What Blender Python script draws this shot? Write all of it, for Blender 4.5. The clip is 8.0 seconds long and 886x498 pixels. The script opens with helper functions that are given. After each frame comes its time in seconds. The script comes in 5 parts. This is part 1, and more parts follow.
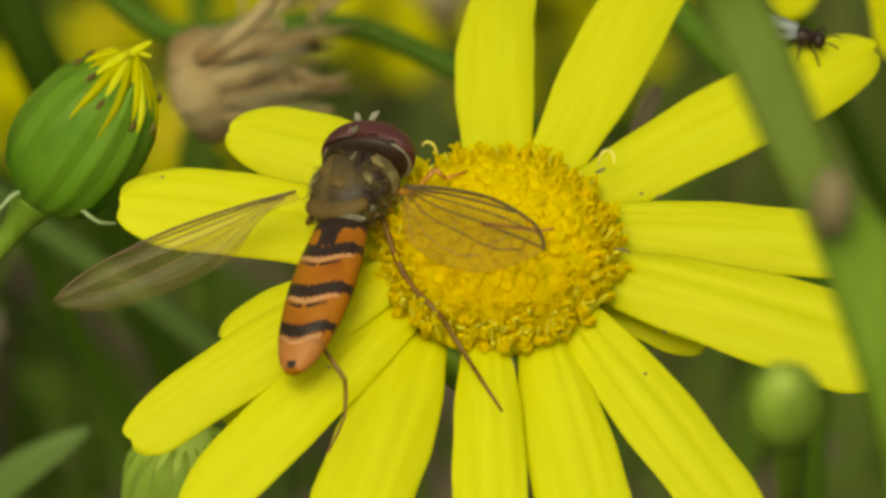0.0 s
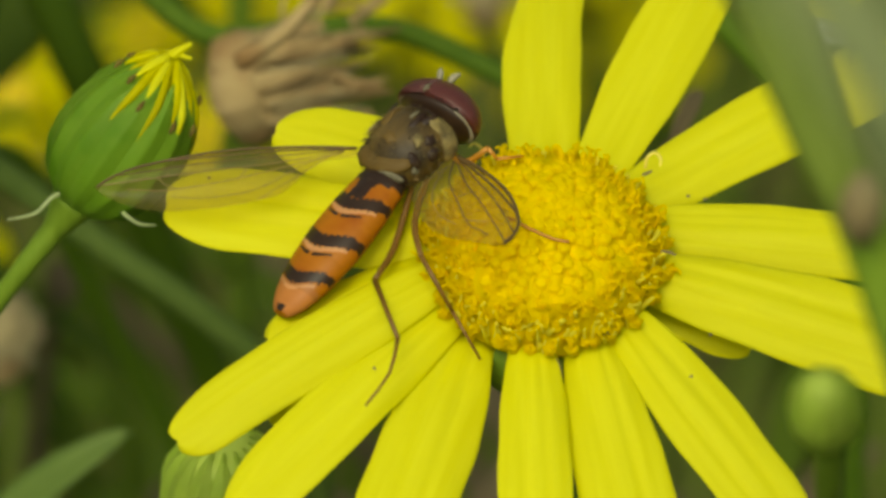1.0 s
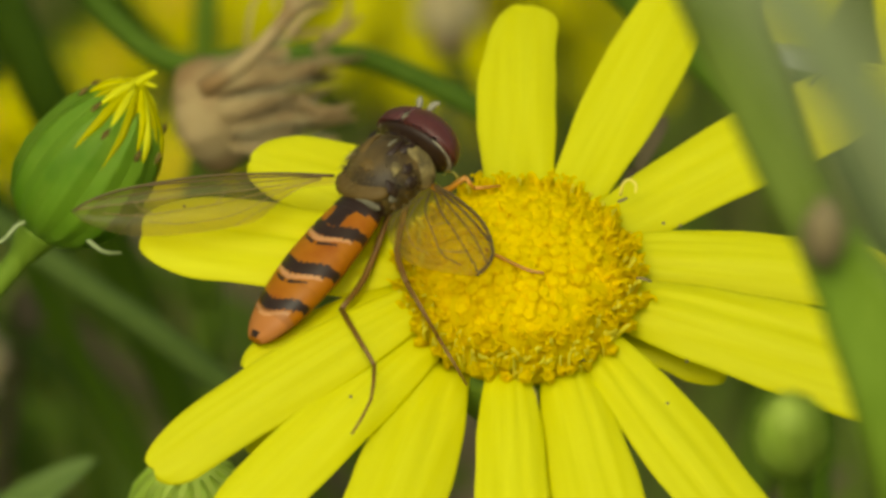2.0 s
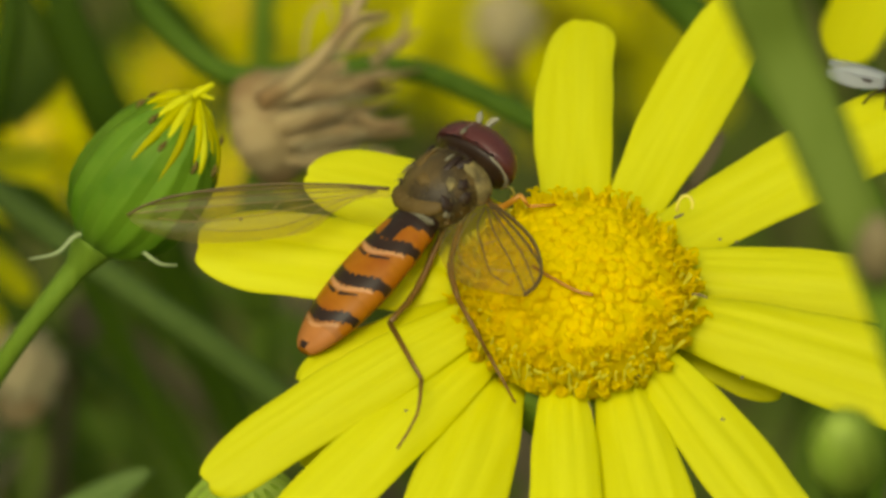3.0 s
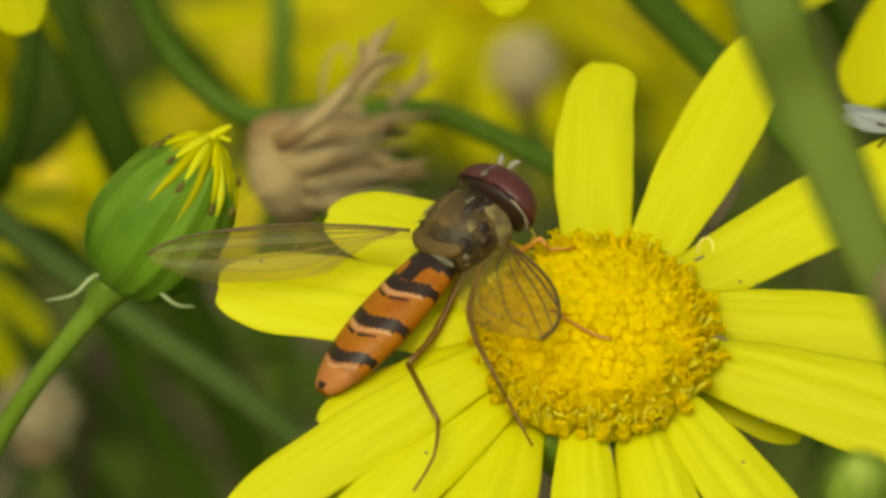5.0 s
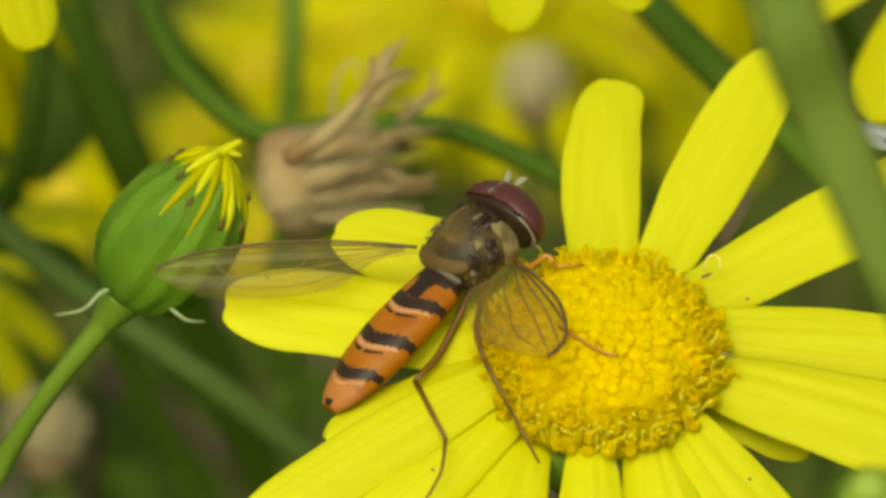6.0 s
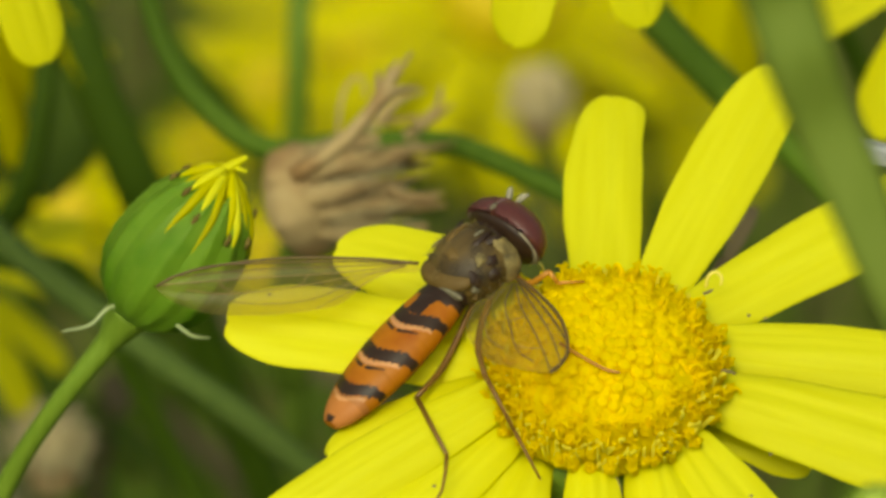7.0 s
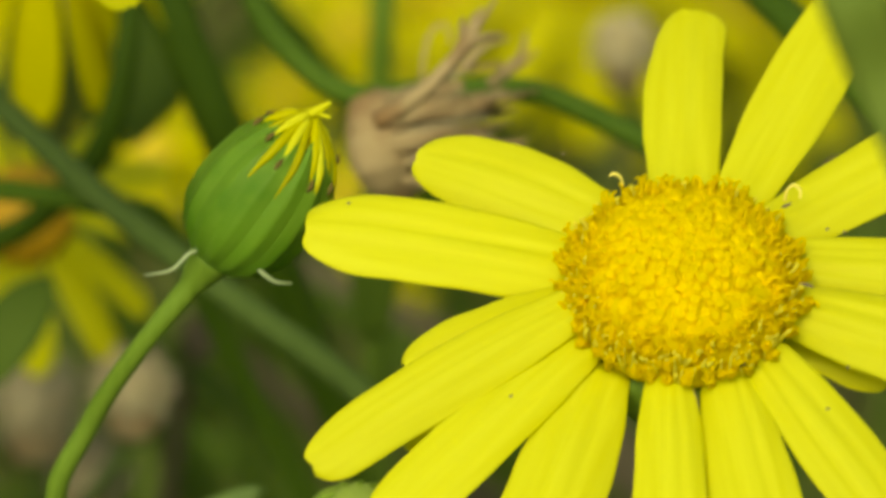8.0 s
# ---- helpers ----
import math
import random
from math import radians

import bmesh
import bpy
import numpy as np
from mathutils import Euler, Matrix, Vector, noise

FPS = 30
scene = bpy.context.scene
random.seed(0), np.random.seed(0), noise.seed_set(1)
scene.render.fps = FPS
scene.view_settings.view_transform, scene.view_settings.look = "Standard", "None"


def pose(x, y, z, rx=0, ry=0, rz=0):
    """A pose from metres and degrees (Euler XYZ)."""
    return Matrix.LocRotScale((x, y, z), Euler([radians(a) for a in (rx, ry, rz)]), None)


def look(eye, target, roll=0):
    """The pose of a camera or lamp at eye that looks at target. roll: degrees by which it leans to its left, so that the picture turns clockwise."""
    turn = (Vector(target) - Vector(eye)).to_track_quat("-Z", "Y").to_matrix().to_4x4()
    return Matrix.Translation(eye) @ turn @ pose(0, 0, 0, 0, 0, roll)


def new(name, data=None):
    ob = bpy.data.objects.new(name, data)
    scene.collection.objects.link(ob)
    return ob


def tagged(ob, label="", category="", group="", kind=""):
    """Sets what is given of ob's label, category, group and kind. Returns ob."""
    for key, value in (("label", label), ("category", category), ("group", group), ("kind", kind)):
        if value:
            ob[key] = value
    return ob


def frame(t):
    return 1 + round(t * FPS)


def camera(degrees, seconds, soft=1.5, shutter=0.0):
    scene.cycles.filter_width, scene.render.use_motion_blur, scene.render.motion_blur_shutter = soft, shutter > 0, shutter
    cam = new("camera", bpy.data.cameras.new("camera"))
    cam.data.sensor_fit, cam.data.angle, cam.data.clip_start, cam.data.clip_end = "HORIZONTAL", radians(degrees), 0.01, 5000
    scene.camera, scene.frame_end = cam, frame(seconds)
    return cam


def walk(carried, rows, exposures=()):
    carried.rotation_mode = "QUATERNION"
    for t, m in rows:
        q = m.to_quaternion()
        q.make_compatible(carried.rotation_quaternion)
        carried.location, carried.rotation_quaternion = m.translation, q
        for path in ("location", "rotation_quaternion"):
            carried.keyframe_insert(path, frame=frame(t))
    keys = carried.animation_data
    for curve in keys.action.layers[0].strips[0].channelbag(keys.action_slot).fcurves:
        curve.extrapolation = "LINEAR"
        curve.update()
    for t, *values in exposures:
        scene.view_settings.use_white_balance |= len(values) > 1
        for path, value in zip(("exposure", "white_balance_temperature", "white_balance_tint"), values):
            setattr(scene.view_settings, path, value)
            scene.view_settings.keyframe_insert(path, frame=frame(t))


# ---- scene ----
MM = 0.001
# Tilted frame of the flower bed, in millimetres: its origin is the middle of the big flower,
# u runs to the right, v up the slope and w out of it, towards where one stands.
SLOPE = radians(52)
FLOWER = Vector((0, 0, 0.30))
BASIS = Matrix.Rotation(SLOPE, 3, "X")


def at(u, v, w):
    return FLOWER + BASIS @ Vector((u, v, w)) * MM


def way(u, v, w):
    return (BASIS @ Vector((u, v, w))).normalized()


# ---- camera ----
cam = camera(7.18, 8.0, soft=3.3, shutter=0.5)
cam.data.dof.use_dof = True
cam.data.dof.focus_distance = 0.249
cam.data.dof.aperture_fstop = 72
EYE = at(-4.0, 1.96, 250)
PATH = [(0, -2.56, -0.14), (0.2, -2.58, -0.22), (0.5, -3.42, 0.10), (0.7, -4.24, -0.20), (1, -3.96, -0.02), (1.2, -4.52, 0.20),
        (2.3, -2.34, 1.00), (2.5, -3.44, 0.99), (2.7, -4.28, 1.00), (3, -4.72, 1.42), (3.2, -4.60, 1.56), (3.5, -4.00, 1.96),
        (3.8, -2.94, 2.36), (4, -2.84, 2.30), (4.2, -3.47, 2.52), (4.5, -4.36, 2.32), (4.7, -4.98, 2.52), (6, -5.68, 3.44),
        (6.2, -5.76, 3.44), (6.5, -5.30, 4.24), (6.8, -5.66, 4.30), (7, -5.90, 4.02), (7.2, -6.21, 3.72), (7.4, -6.85, 2.94),
        (7.5, -7.26, 2.92), (7.6, -7.46, 2.72), (7.7, -7.91, 2.36), (7.8, -8.22, 2.80), (8, -8.80, 2.12)]
walk(cam, [(t, look(EYE, at(u, v, 0))) for t, u, v in PATH],
     exposures=[(0, 0.02, 7700, -10), (4.5, 0.03, 7700, -10), (6, 0.215, 7600, -10), (8, 0.215, 7600, -10)])

# ---- world and sun: bright overcast ----
SUN_UP, SUN_TURN = radians(58), radians(195)
world = bpy.data.worlds.new("sky")
scene.world = world
world.use_nodes = True
wn = world.node_tree
sky = wn.nodes.new("ShaderNodeTexSky")
sky.sky_type, sky.sun_disc = "NISHITA", False
sky.sun_elevation, sky.sun_rotation = SUN_UP, SUN_TURN
sky.air_density, sky.dust_density = 1.0, 4.0
wn.nodes["Background"].inputs["Strength"].default_value = 0.12
wn.links.new(sky.outputs[0], wn.nodes["Background"].inputs["Color"])
sun = new("sun", bpy.data.lights.new("sun", "SUN"))
sun.data.energy, sun.data.angle, sun.data.color = 1.5, radians(25), (1.0, 0.96, 0.9)
sun_dir = Vector((math.sin(SUN_TURN) * math.cos(SUN_UP), math.cos(SUN_TURN) * math.cos(SUN_UP), math.sin(SUN_UP)))
sun.matrix_world = look(sun_dir, (0, 0, 0))


# ---- materials ----
def material(name, c1, c2, grain=(2000, 2000, 2000), rough=0.5, bump=0.3, bump_mm=0.03, see_through=0.0,
             spots=None, spot_scale=400, sheen_spec=0.5, vary=0.12, alpha=0.0, tint=None, contrast=1.0):
    """Two-scale mottled surface; see_through lets light shine through, alpha makes a clear membrane."""
    m = bpy.data.materials.new(name)
    m.use_nodes = True
    t = m.node_tree
    n, l = t.nodes, t.links
    b = n["Principled BSDF"]
    co = n.new("ShaderNodeTexCoord")
    mp = n.new("ShaderNodeMapping")
    mp.inputs["Scale"].default_value = grain
    l.new(co.outputs["Object"], mp.inputs["Vector"])
    fine = n.new("ShaderNodeTexNoise")
    fine.inputs["Scale"].default_value, fine.inputs["Detail"].default_value = 1.0, 4
    l.new(mp.outputs[0], fine.inputs["Vector"])
    coarse = n.new("ShaderNodeTexNoise")
    coarse.inputs["Scale"].default_value, coarse.inputs["Detail"].default_value = spot_scale, 3
    l.new(co.outputs["Object"], coarse.inputs["Vector"])
    mix = n.new("ShaderNodeMix")
    mix.data_type = "RGBA"
    mix.inputs["A"].default_value, mix.inputs["B"].default_value = (*c1, 1), (*c2, 1)
    stretch = n.new("ShaderNodeMapRange")
    stretch.inputs["From Min"].default_value, stretch.inputs["From Max"].default_value = 0.5 - 0.5 / contrast, 0.5 + 0.5 / contrast
    l.new(fine.outputs["Fac"], stretch.inputs["Value"])
    l.new(stretch.outputs[0], mix.inputs["Factor"])
    colour = mix.outputs["Result"]
    if spots:
        ramp = n.new("ShaderNodeMapRange")
        ramp.inputs["From Min"].default_value, ramp.inputs["From Max"].default_value = 0.48, 0.66
        l.new(coarse.outputs["Fac"], ramp.inputs["Value"])
        m2 = n.new("ShaderNodeMix")
        m2.data_type = "RGBA"
        m2.inputs["B"].default_value = (*spots, 1)
        l.new(ramp.outputs[0], m2.inputs["Factor"])
        l.new(colour, m2.inputs["A"])
        colour = m2.outputs["Result"]
    info = n.new("ShaderNodeObjectInfo")
    span = n.new("ShaderNodeMapRange")
    span.inputs["To Min"].default_value, span.inputs["To Max"].default_value = 1 - vary, 1 + vary
    l.new(info.outputs["Random"], span.inputs["Value"])
    hsv = n.new("ShaderNodeHueSaturation")
    l.new(span.outputs[0], hsv.inputs["Value"])
    l.new(colour, hsv.inputs["Color"])
    colour = hsv.outputs["Color"]
    l.new(colour, b.inputs["Base Color"])
    b.inputs["Roughness"].default_value = rough
    b.inputs["Specular IOR Level"].default_value = sheen_spec
    bp = n.new("ShaderNodeBump")
    bp.inputs["Strength"].default_value, bp.inputs["Distance"].default_value = bump, bump_mm * MM
    l.new(fine.outputs["Fac"], bp.inputs["Height"])
    l.new(bp.outputs[0], b.inputs["Normal"])
    out = n["Material Output"]
    if see_through:
        tr = n.new("ShaderNodeBsdfTranslucent")
        l.new(colour, tr.inputs["Color"])
        l.new(bp.outputs[0], tr.inputs["Normal"])
        ms = n.new("ShaderNodeMixShader")
        ms.inputs["Fac"].default_value = see_through
        l.new(b.outputs[0], ms.inputs[1])
        l.new(tr.outputs[0], ms.inputs[2])
        l.new(ms.outputs[0], out.inputs["Surface"])
    if alpha:
        tp = n.new("ShaderNodeBsdfTransparent")
        tp.inputs["Color"].default_value = (*tint, 1)
        ms = n.new("ShaderNodeMixShader")
        ms.inputs["Fac"].default_value = alpha
        l.new(b.outputs[0], ms.inputs[1])
        l.new(tp.outputs[0], ms.inputs[2])
        l.new(ms.outputs[0], out.inputs["Surface"])
    return m


PETAL = material("petal", (0.75, 0.695, 0.010), (0.88, 0.85, 0.04), (2600, 170, 900), 0.6, 0.35, 0.05, 0.32, vary=0.04, sheen_spec=0.2, contrast=1.1)
# Dimmed copy of PETAL: shade on the far flowers is put into the colour.
PETAL_DIM = material("far_petal", (0.54, 0.48, 0.002), (0.66, 0.60, 0.005), (5200, 260, 900), 0.6, 0.2, 0.05, 0.3, vary=0.14, sheen_spec=0.2)
FLORET = material("floret", (0.96, 0.73, 0.004), (0.98, 0.81, 0.010), (3500, 3500, 3500), 0.7, 0.2, 0.03, 0.45, vary=0.05, sheen_spec=0.12)
FLORET_RIPE = material("ripe_floret", (0.97, 0.75, 0.006), (0.98, 0.84, 0.022), (3500, 3500, 3500), 0.7, 0.2, 0.03, 0.58, vary=0.06, sheen_spec=0.1)
# Darker copy of FLORET, dimmed along with the far petals.
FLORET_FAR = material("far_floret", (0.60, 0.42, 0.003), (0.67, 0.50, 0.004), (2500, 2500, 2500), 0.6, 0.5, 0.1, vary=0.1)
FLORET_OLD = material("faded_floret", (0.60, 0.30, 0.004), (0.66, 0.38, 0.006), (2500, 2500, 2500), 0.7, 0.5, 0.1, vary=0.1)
FRINGE = material("fringe", (0.95, 0.84, 0.04), (0.98, 0.91, 0.12), (4000, 4000, 4000), 0.7, 0.2, 0.03, 0.45, sheen_spec=0.12)
STIGMA = material("stigma", (0.88, 0.72, 0.08), (0.94, 0.80, 0.18), (5000, 5000, 5000), 0.6, 0.2)
GREEN = material("bud_green", (0.20, 0.385, 0.020), (0.34, 0.52, 0.055), (2400, 2400, 380), 0.5, 0.3, 0.04, 0.15, sheen_spec=0.3,
                 spots=(0.165, 0.345, 0.018), spot_scale=330)
BUD_PALE = material("young_bud", (0.50, 0.64, 0.08), (0.60, 0.73, 0.14), (2400, 2400, 500), 0.55, 0.3, 0.04, 0.25, sheen_spec=0.25)
STEM = material("stem_green", (0.12, 0.20, 0.012), (0.20, 0.29, 0.03), (3000, 3000, 300), 0.6, 0.4, 0.05, vary=0.15, sheen_spec=0.2)
OLIVE = material("olive_stem", (0.052, 0.085, 0.013), (0.085, 0.122, 0.024), (1500, 1500, 200), 0.7, 0.3, 0.05, vary=0.2, sheen_spec=0.12)
DEAD = material("dead_leaf", (0.11, 0.085, 0.04), (0.20, 0.155, 0.085), (800, 200, 800), 0.8, 0.3, 0.08, 0.15, vary=0.3, sheen_spec=0.1)
# Dark copy of STEM: shade among the stems is put into its green.
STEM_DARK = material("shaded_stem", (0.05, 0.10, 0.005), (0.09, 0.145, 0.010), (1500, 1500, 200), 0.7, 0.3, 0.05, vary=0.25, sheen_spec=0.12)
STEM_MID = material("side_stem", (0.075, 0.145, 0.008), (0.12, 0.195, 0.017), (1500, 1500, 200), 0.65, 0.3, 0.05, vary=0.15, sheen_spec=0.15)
LEAF = material("leaf_green", (0.13, 0.21, 0.022), (0.21, 0.30, 0.05), (800, 200, 800), 0.55, 0.3, 0.08, 0.2, vary=0.3)
# LEAF darkened: the shadow down between the plants is in this colour.
LEAF_DARK = material("shaded_leaf", (0.07, 0.12, 0.009), (0.12, 0.17, 0.018), (800, 200, 800), 0.7, 0.3, 0.08, 0.15, vary=0.3, sheen_spec=0.15)
BLADE = material("grass_green", (0.14, 0.20, 0.018), (0.20, 0.26, 0.04), (2500, 90, 600), 0.65, 0.3, 0.05, 0.25,
                 spots=(0.17, 0.175, 0.035), spot_scale=60, vary=0.05, sheen_spec=0.2)
BLADE_PALE = material("pale_grass", (0.44, 0.51, 0.22), (0.54, 0.60, 0.29), (2500, 90, 600), 0.5, 0.3, 0.05, 0.25, vary=0.05)
DRY = material("dry_husk", (0.46, 0.325, 0.14), (0.60, 0.45, 0.225), (2600, 2600, 400), 0.8, 0.6, 0.08, 0.25,
               spots=(0.36, 0.21, 0.085), spot_scale=260, sheen_spec=0.2)
PAPPUS = material("pappus", (0.42, 0.34, 0.16), (0.52, 0.43, 0.235), (3000, 3000, 3000), 0.8, 0.5, 0.1)
BROWN = material("brown_node", (0.20, 0.15, 0.06), (0.27, 0.20, 0.09), (800, 800, 800), 0.7, 0.4, 0.1)
BROWN_TIP = material("brown_bract_tip", (0.12, 0.085, 0.016), (0.22, 0.16, 0.04), (3000, 3000, 3000), 0.8, 0.4, 0.05, sheen_spec=0.1)
SOIL = material("soil", (0.045, 0.035, 0.015), (0.10, 0.085, 0.04), (300, 300, 300), 0.95, 0.8, 3.0, spots=(0.05, 0.07, 0.02), spot_scale=40)
LITTER = material("litter", (0.07, 0.115, 0.010), (0.14, 0.18, 0.027), (500, 500, 500), 0.75, 0.3, 0.1, 0.15, vary=0.3, sheen_spec=0.15,
                  spots=(0.17, 0.125, 0.055), spot_scale=55)
ORANGE = material("orange_chitin", (0.32, 0.098, 0.002), (0.45, 0.150, 0.006), (900, 2500, 2500), 0.5, 0.3, 0.02, vary=0.03, sheen_spec=0.25,
                  spots=(0.29, 0.072, 0.002), spot_scale=500)
PALE = material("pale_chitin", (0.48, 0.21, 0.07), (0.56, 0.27, 0.11), (3500, 3500, 3500), 0.5, 0.2, 0.02, sheen_spec=0.3)
# Pinker orange of the tail, with its sheen put into the colour.
TAIL_SHEEN = material("tail_sheen", (0.36, 0.120, 0.020), (0.46, 0.17, 0.04), (2500, 2500, 2500), 0.5, 0.3, 0.02, sheen_spec=0.3)
BLACK = material("black_chitin", (0.02, 0.009, 0.004), (0.04, 0.02, 0.01), (3000, 3000, 3000), 0.45, 0.3, 0.02, sheen_spec=0.3)
BRONZE = material("bronze_thorax", (0.038, 0.022, 0.006), (0.165, 0.104, 0.028), (1500, 500, 1500), 0.5, 0.5, 0.04,
                  spots=(0.028, 0.019, 0.010), spot_scale=620, contrast=2.0, sheen_spec=0.3)
ORBIT = material("orbit_dust", (0.22, 0.19, 0.11), (0.42, 0.38, 0.26), (2500, 2500, 2500), 0.7, 0.5, 0.03)
RIM = material("pale_rim", (0.06, 0.05, 0.025), (0.24, 0.21, 0.12), (3500, 3500, 3500), 0.6, 0.5, 0.03)
DUST = material("dusted_side", (0.050, 0.034, 0.010), (0.34, 0.255, 0.085), (2300, 2300, 2300), 0.75, 0.8, 0.05, contrast=2.2)
SCUT = material("scutellum", (0.080, 0.046, 0.010), (0.185, 0.112, 0.028), (1600, 900, 1600), 0.6, 0.5, 0.04, sheen_spec=0.25)
EYE_RED = material("eye_maroon", (0.062, 0.014, 0.010), (0.115, 0.030, 0.022), (9000, 9000, 9000), 0.42, 0.6, 0.02, sheen_spec=0.4)
LEG = material("leg_brown", (0.145, 0.068, 0.008), (0.23, 0.115, 0.014), (3000, 3000, 3000), 0.45, 0.3, 0.02)
LEG_ORANGE = material("leg_orange", (0.46, 0.18, 0.012), (0.56, 0.25, 0.025), (3000, 3000, 3000), 0.4, 0.3, 0.02)
VEIN_PALE = material("vein_pale", (0.24, 0.16, 0.04), (0.32, 0.22, 0.06), (3000, 3000, 3000), 0.4, 0.2, 0.02)
VEIN = material("vein_brown", (0.10, 0.055, 0.012), (0.15, 0.09, 0.02), (3000, 3000, 3000), 0.4, 0.2, 0.02)
WING = material("wing_membrane", (0.24, 0.19, 0.05), (0.34, 0.27, 0.08), (600, 600, 600), 0.32, 0.5, 0.03, alpha=0.88, tint=(0.96, 0.92, 0.77), sheen_spec=0.5)
GLASSY = material("pale_wing", (0.45, 0.46, 0.43), (0.55, 0.55, 0.53), (1500, 1500, 1500), 0.3, 0.6, 0.03, alpha=0.6, tint=(0.85, 0.85, 0.85))


# ---- shaping helpers ----
def part(name, bm, mat, parent, label="", m=None):
    me = bpy.data.meshes.new(name)
    bm.to_mesh(me)
    bm.free()
    return part_of(name, me, mat, parent, label, m)


def part_of(name, me, mat, parent, label="", m=None):
    """Links a finished mesh under a thing; m is its pose in the thing's space."""
    if mat and not me.materials:
        for one in (mat if isinstance(mat, (list, tuple)) else [mat]):
            me.materials.append(one)
    me.polygons.foreach_set("use_smooth", [True] * len(me.polygons))
    ob = new(name, me)
    ob.parent = parent
    if m is not None:
        ob.matrix_basis = m
    return tagged(ob, label)


def thing(name, place, label, category, group="", kind=""):
    ob = new(name)
    ob.empty_display_size = 0.002
    ob.matrix_basis = place if isinstance(place, Matrix) else Matrix.Translation(place)
    return tagged(ob, label, category, group, kind)


def smooth_line(pts, n):
    """A smooth line through the points, whose bends never swing past them."""
    p = [Vector(a) for a in pts]
    dirs = [(p[min(i + 1, len(p) - 1)] - p[max(i - 1, 0)]).normalized() for i in range(len(p))]
    out = []
    for i in range(len(p) - 1):
        a, b = p[i], p[i + 1]
        long = (b - a).length
        u, v = dirs[i] * long, dirs[i + 1] * long
        for k in range(n):
            s = k / n
            out.append(a * (2 * s ** 3 - 3 * s * s + 1) + u * (s ** 3 - 2 * s * s + s) + b * (3 * s * s - 2 * s ** 3) + v * (s ** 3 - s * s))
    return out + [p[-1]]


def tube(pts, radii, sides=10, n=6, bm=None, ribs=0.0, rib_count=5):
    """A round tapered tube along a smooth line; radii in metres, one for each point or one for all."""
    bm = bm or bmesh.new()
    line = smooth_line(pts, n) if n > 1 else [Vector(a) for a in pts]
    if not isinstance(radii, (list, tuple)):
        radii = [radii] * len(pts)
    side = None
    rings = []
    for i, c in enumerate(line):
        f = i / (len(line) - 1) * (len(radii) - 1)
        k = min(int(f), len(radii) - 2)
        r = radii[k] + (radii[k + 1] - radii[k]) * (f - k)
        d = (line[min(i + 1, len(line) - 1)] - line[max(i - 1, 0)]).normalized()
        if side is None:
            side = d.orthogonal().normalized()
        side = (side - d * side.dot(d)).normalized()
        up = d.cross(side)
        ring = []
        for j in range(sides):
            a = 2 * math.pi * j / sides
            rr = r * (1 + ribs * math.cos(a * rib_count))
            ring.append(bm.verts.new(c + (side * math.cos(a) + up * math.sin(a)) * rr))
        rings.append(ring)
    for a, b in zip(rings, rings[1:]):
        for j in range(sides):
            bm.faces.new((a[j], a[(j + 1) % sides], b[(j + 1) % sides], b[j]))
    bm.faces.new(rings[0][::-1])
    bm.faces.new(rings[-1])
    return bm


def lathe(profile, sides=20, bm=None, wobble=None):
    """Turns (radius, height) pairs round z."""
    bm = bm or bmesh.new()
    rings = []
    for i, (r, z) in enumerate(profile):
        ring = []
        for j in range(sides):
            a = 2 * math.pi * j / sides
            k = wobble(a, i / (len(profile) - 1)) if wobble else 1
            ring.append(bm.verts.new((r * k * math.cos(a), r * k * math.sin(a), z)))
        rings.append(ring)
    for a, b in zip(rings, rings[1:]):
        for j in range(sides):
            bm.faces.new((a[j], a[(j + 1) % sides], b[(j + 1) % sides], b[j]))
    bm.faces.new(rings[0][::-1])
    bm.faces.new(rings[-1])
    return bm


def strap(length, width, thick, outline, lift, nx=10, ny=18, ease=1.0):
    """A closed thin body along +y: outline(s) gives its width share, lift(x, s) its height (x from -1 to 1)."""
    bm = bmesh.new()
    layers = []
    for side in (1, -1):
        rows = []
        for j in range(ny + 1):
            s = 1 - (1 - j / ny) ** ease
            hw = width / 2 * outline(s)
            rows.append([bm.verts.new(((i / nx * 2 - 1) * hw, s * length,
                                       lift(i / nx * 2 - 1, s) + side * thick / 2 * (1 - 0.8 * abs(i / nx * 2 - 1) ** 4)))
                         for i in range(nx + 1)])
        layers.append(rows)
    top, low = layers
    for j in range(ny):
        for i in range(nx):
            bm.faces.new((top[j][i], top[j][i + 1], top[j + 1][i + 1], top[j + 1][i]))
            bm.faces.new((low[j][i], low[j + 1][i], low[j + 1][i + 1], low[j][i + 1]))
        bm.faces.new((top[j][0], top[j + 1][0], low[j + 1][0], low[j][0]))
        bm.faces.new((top[j][nx], low[j][nx], low[j + 1][nx], top[j + 1][nx]))
    for i in range(nx):
        bm.faces.new((top[0][i], low[0][i], low[0][i + 1], top[0][i + 1]))
        bm.faces.new((top[ny][i], top[ny][i + 1], low[ny][i + 1], low[ny][i]))
    return bm


def aim(base, tip, normal):
    """The pose at base whose y axis runs to tip and whose z axis is nearest to normal."""
    y = (tip - base).normalized()
    z = (normal - y * normal.dot(y)).normalized()
    x = y.cross(z)
    m = Matrix((x, y, z)).transposed().to_4x4()
    m.translation = base
    return m


def ellipsoid(c, r, nu=24, nv=14, bm=None):
    bm = bm or bmesh.new()
    made = bmesh.ops.create_uvsphere(bm, u_segments=nu, v_segments=nv, radius=1)["verts"]
    for v in made:
        v.co = Vector((v.co.x * r[0] + c[0], v.co.y * r[1] + c[1], v.co.z * r[2] + c[2])) * MM
    return bm


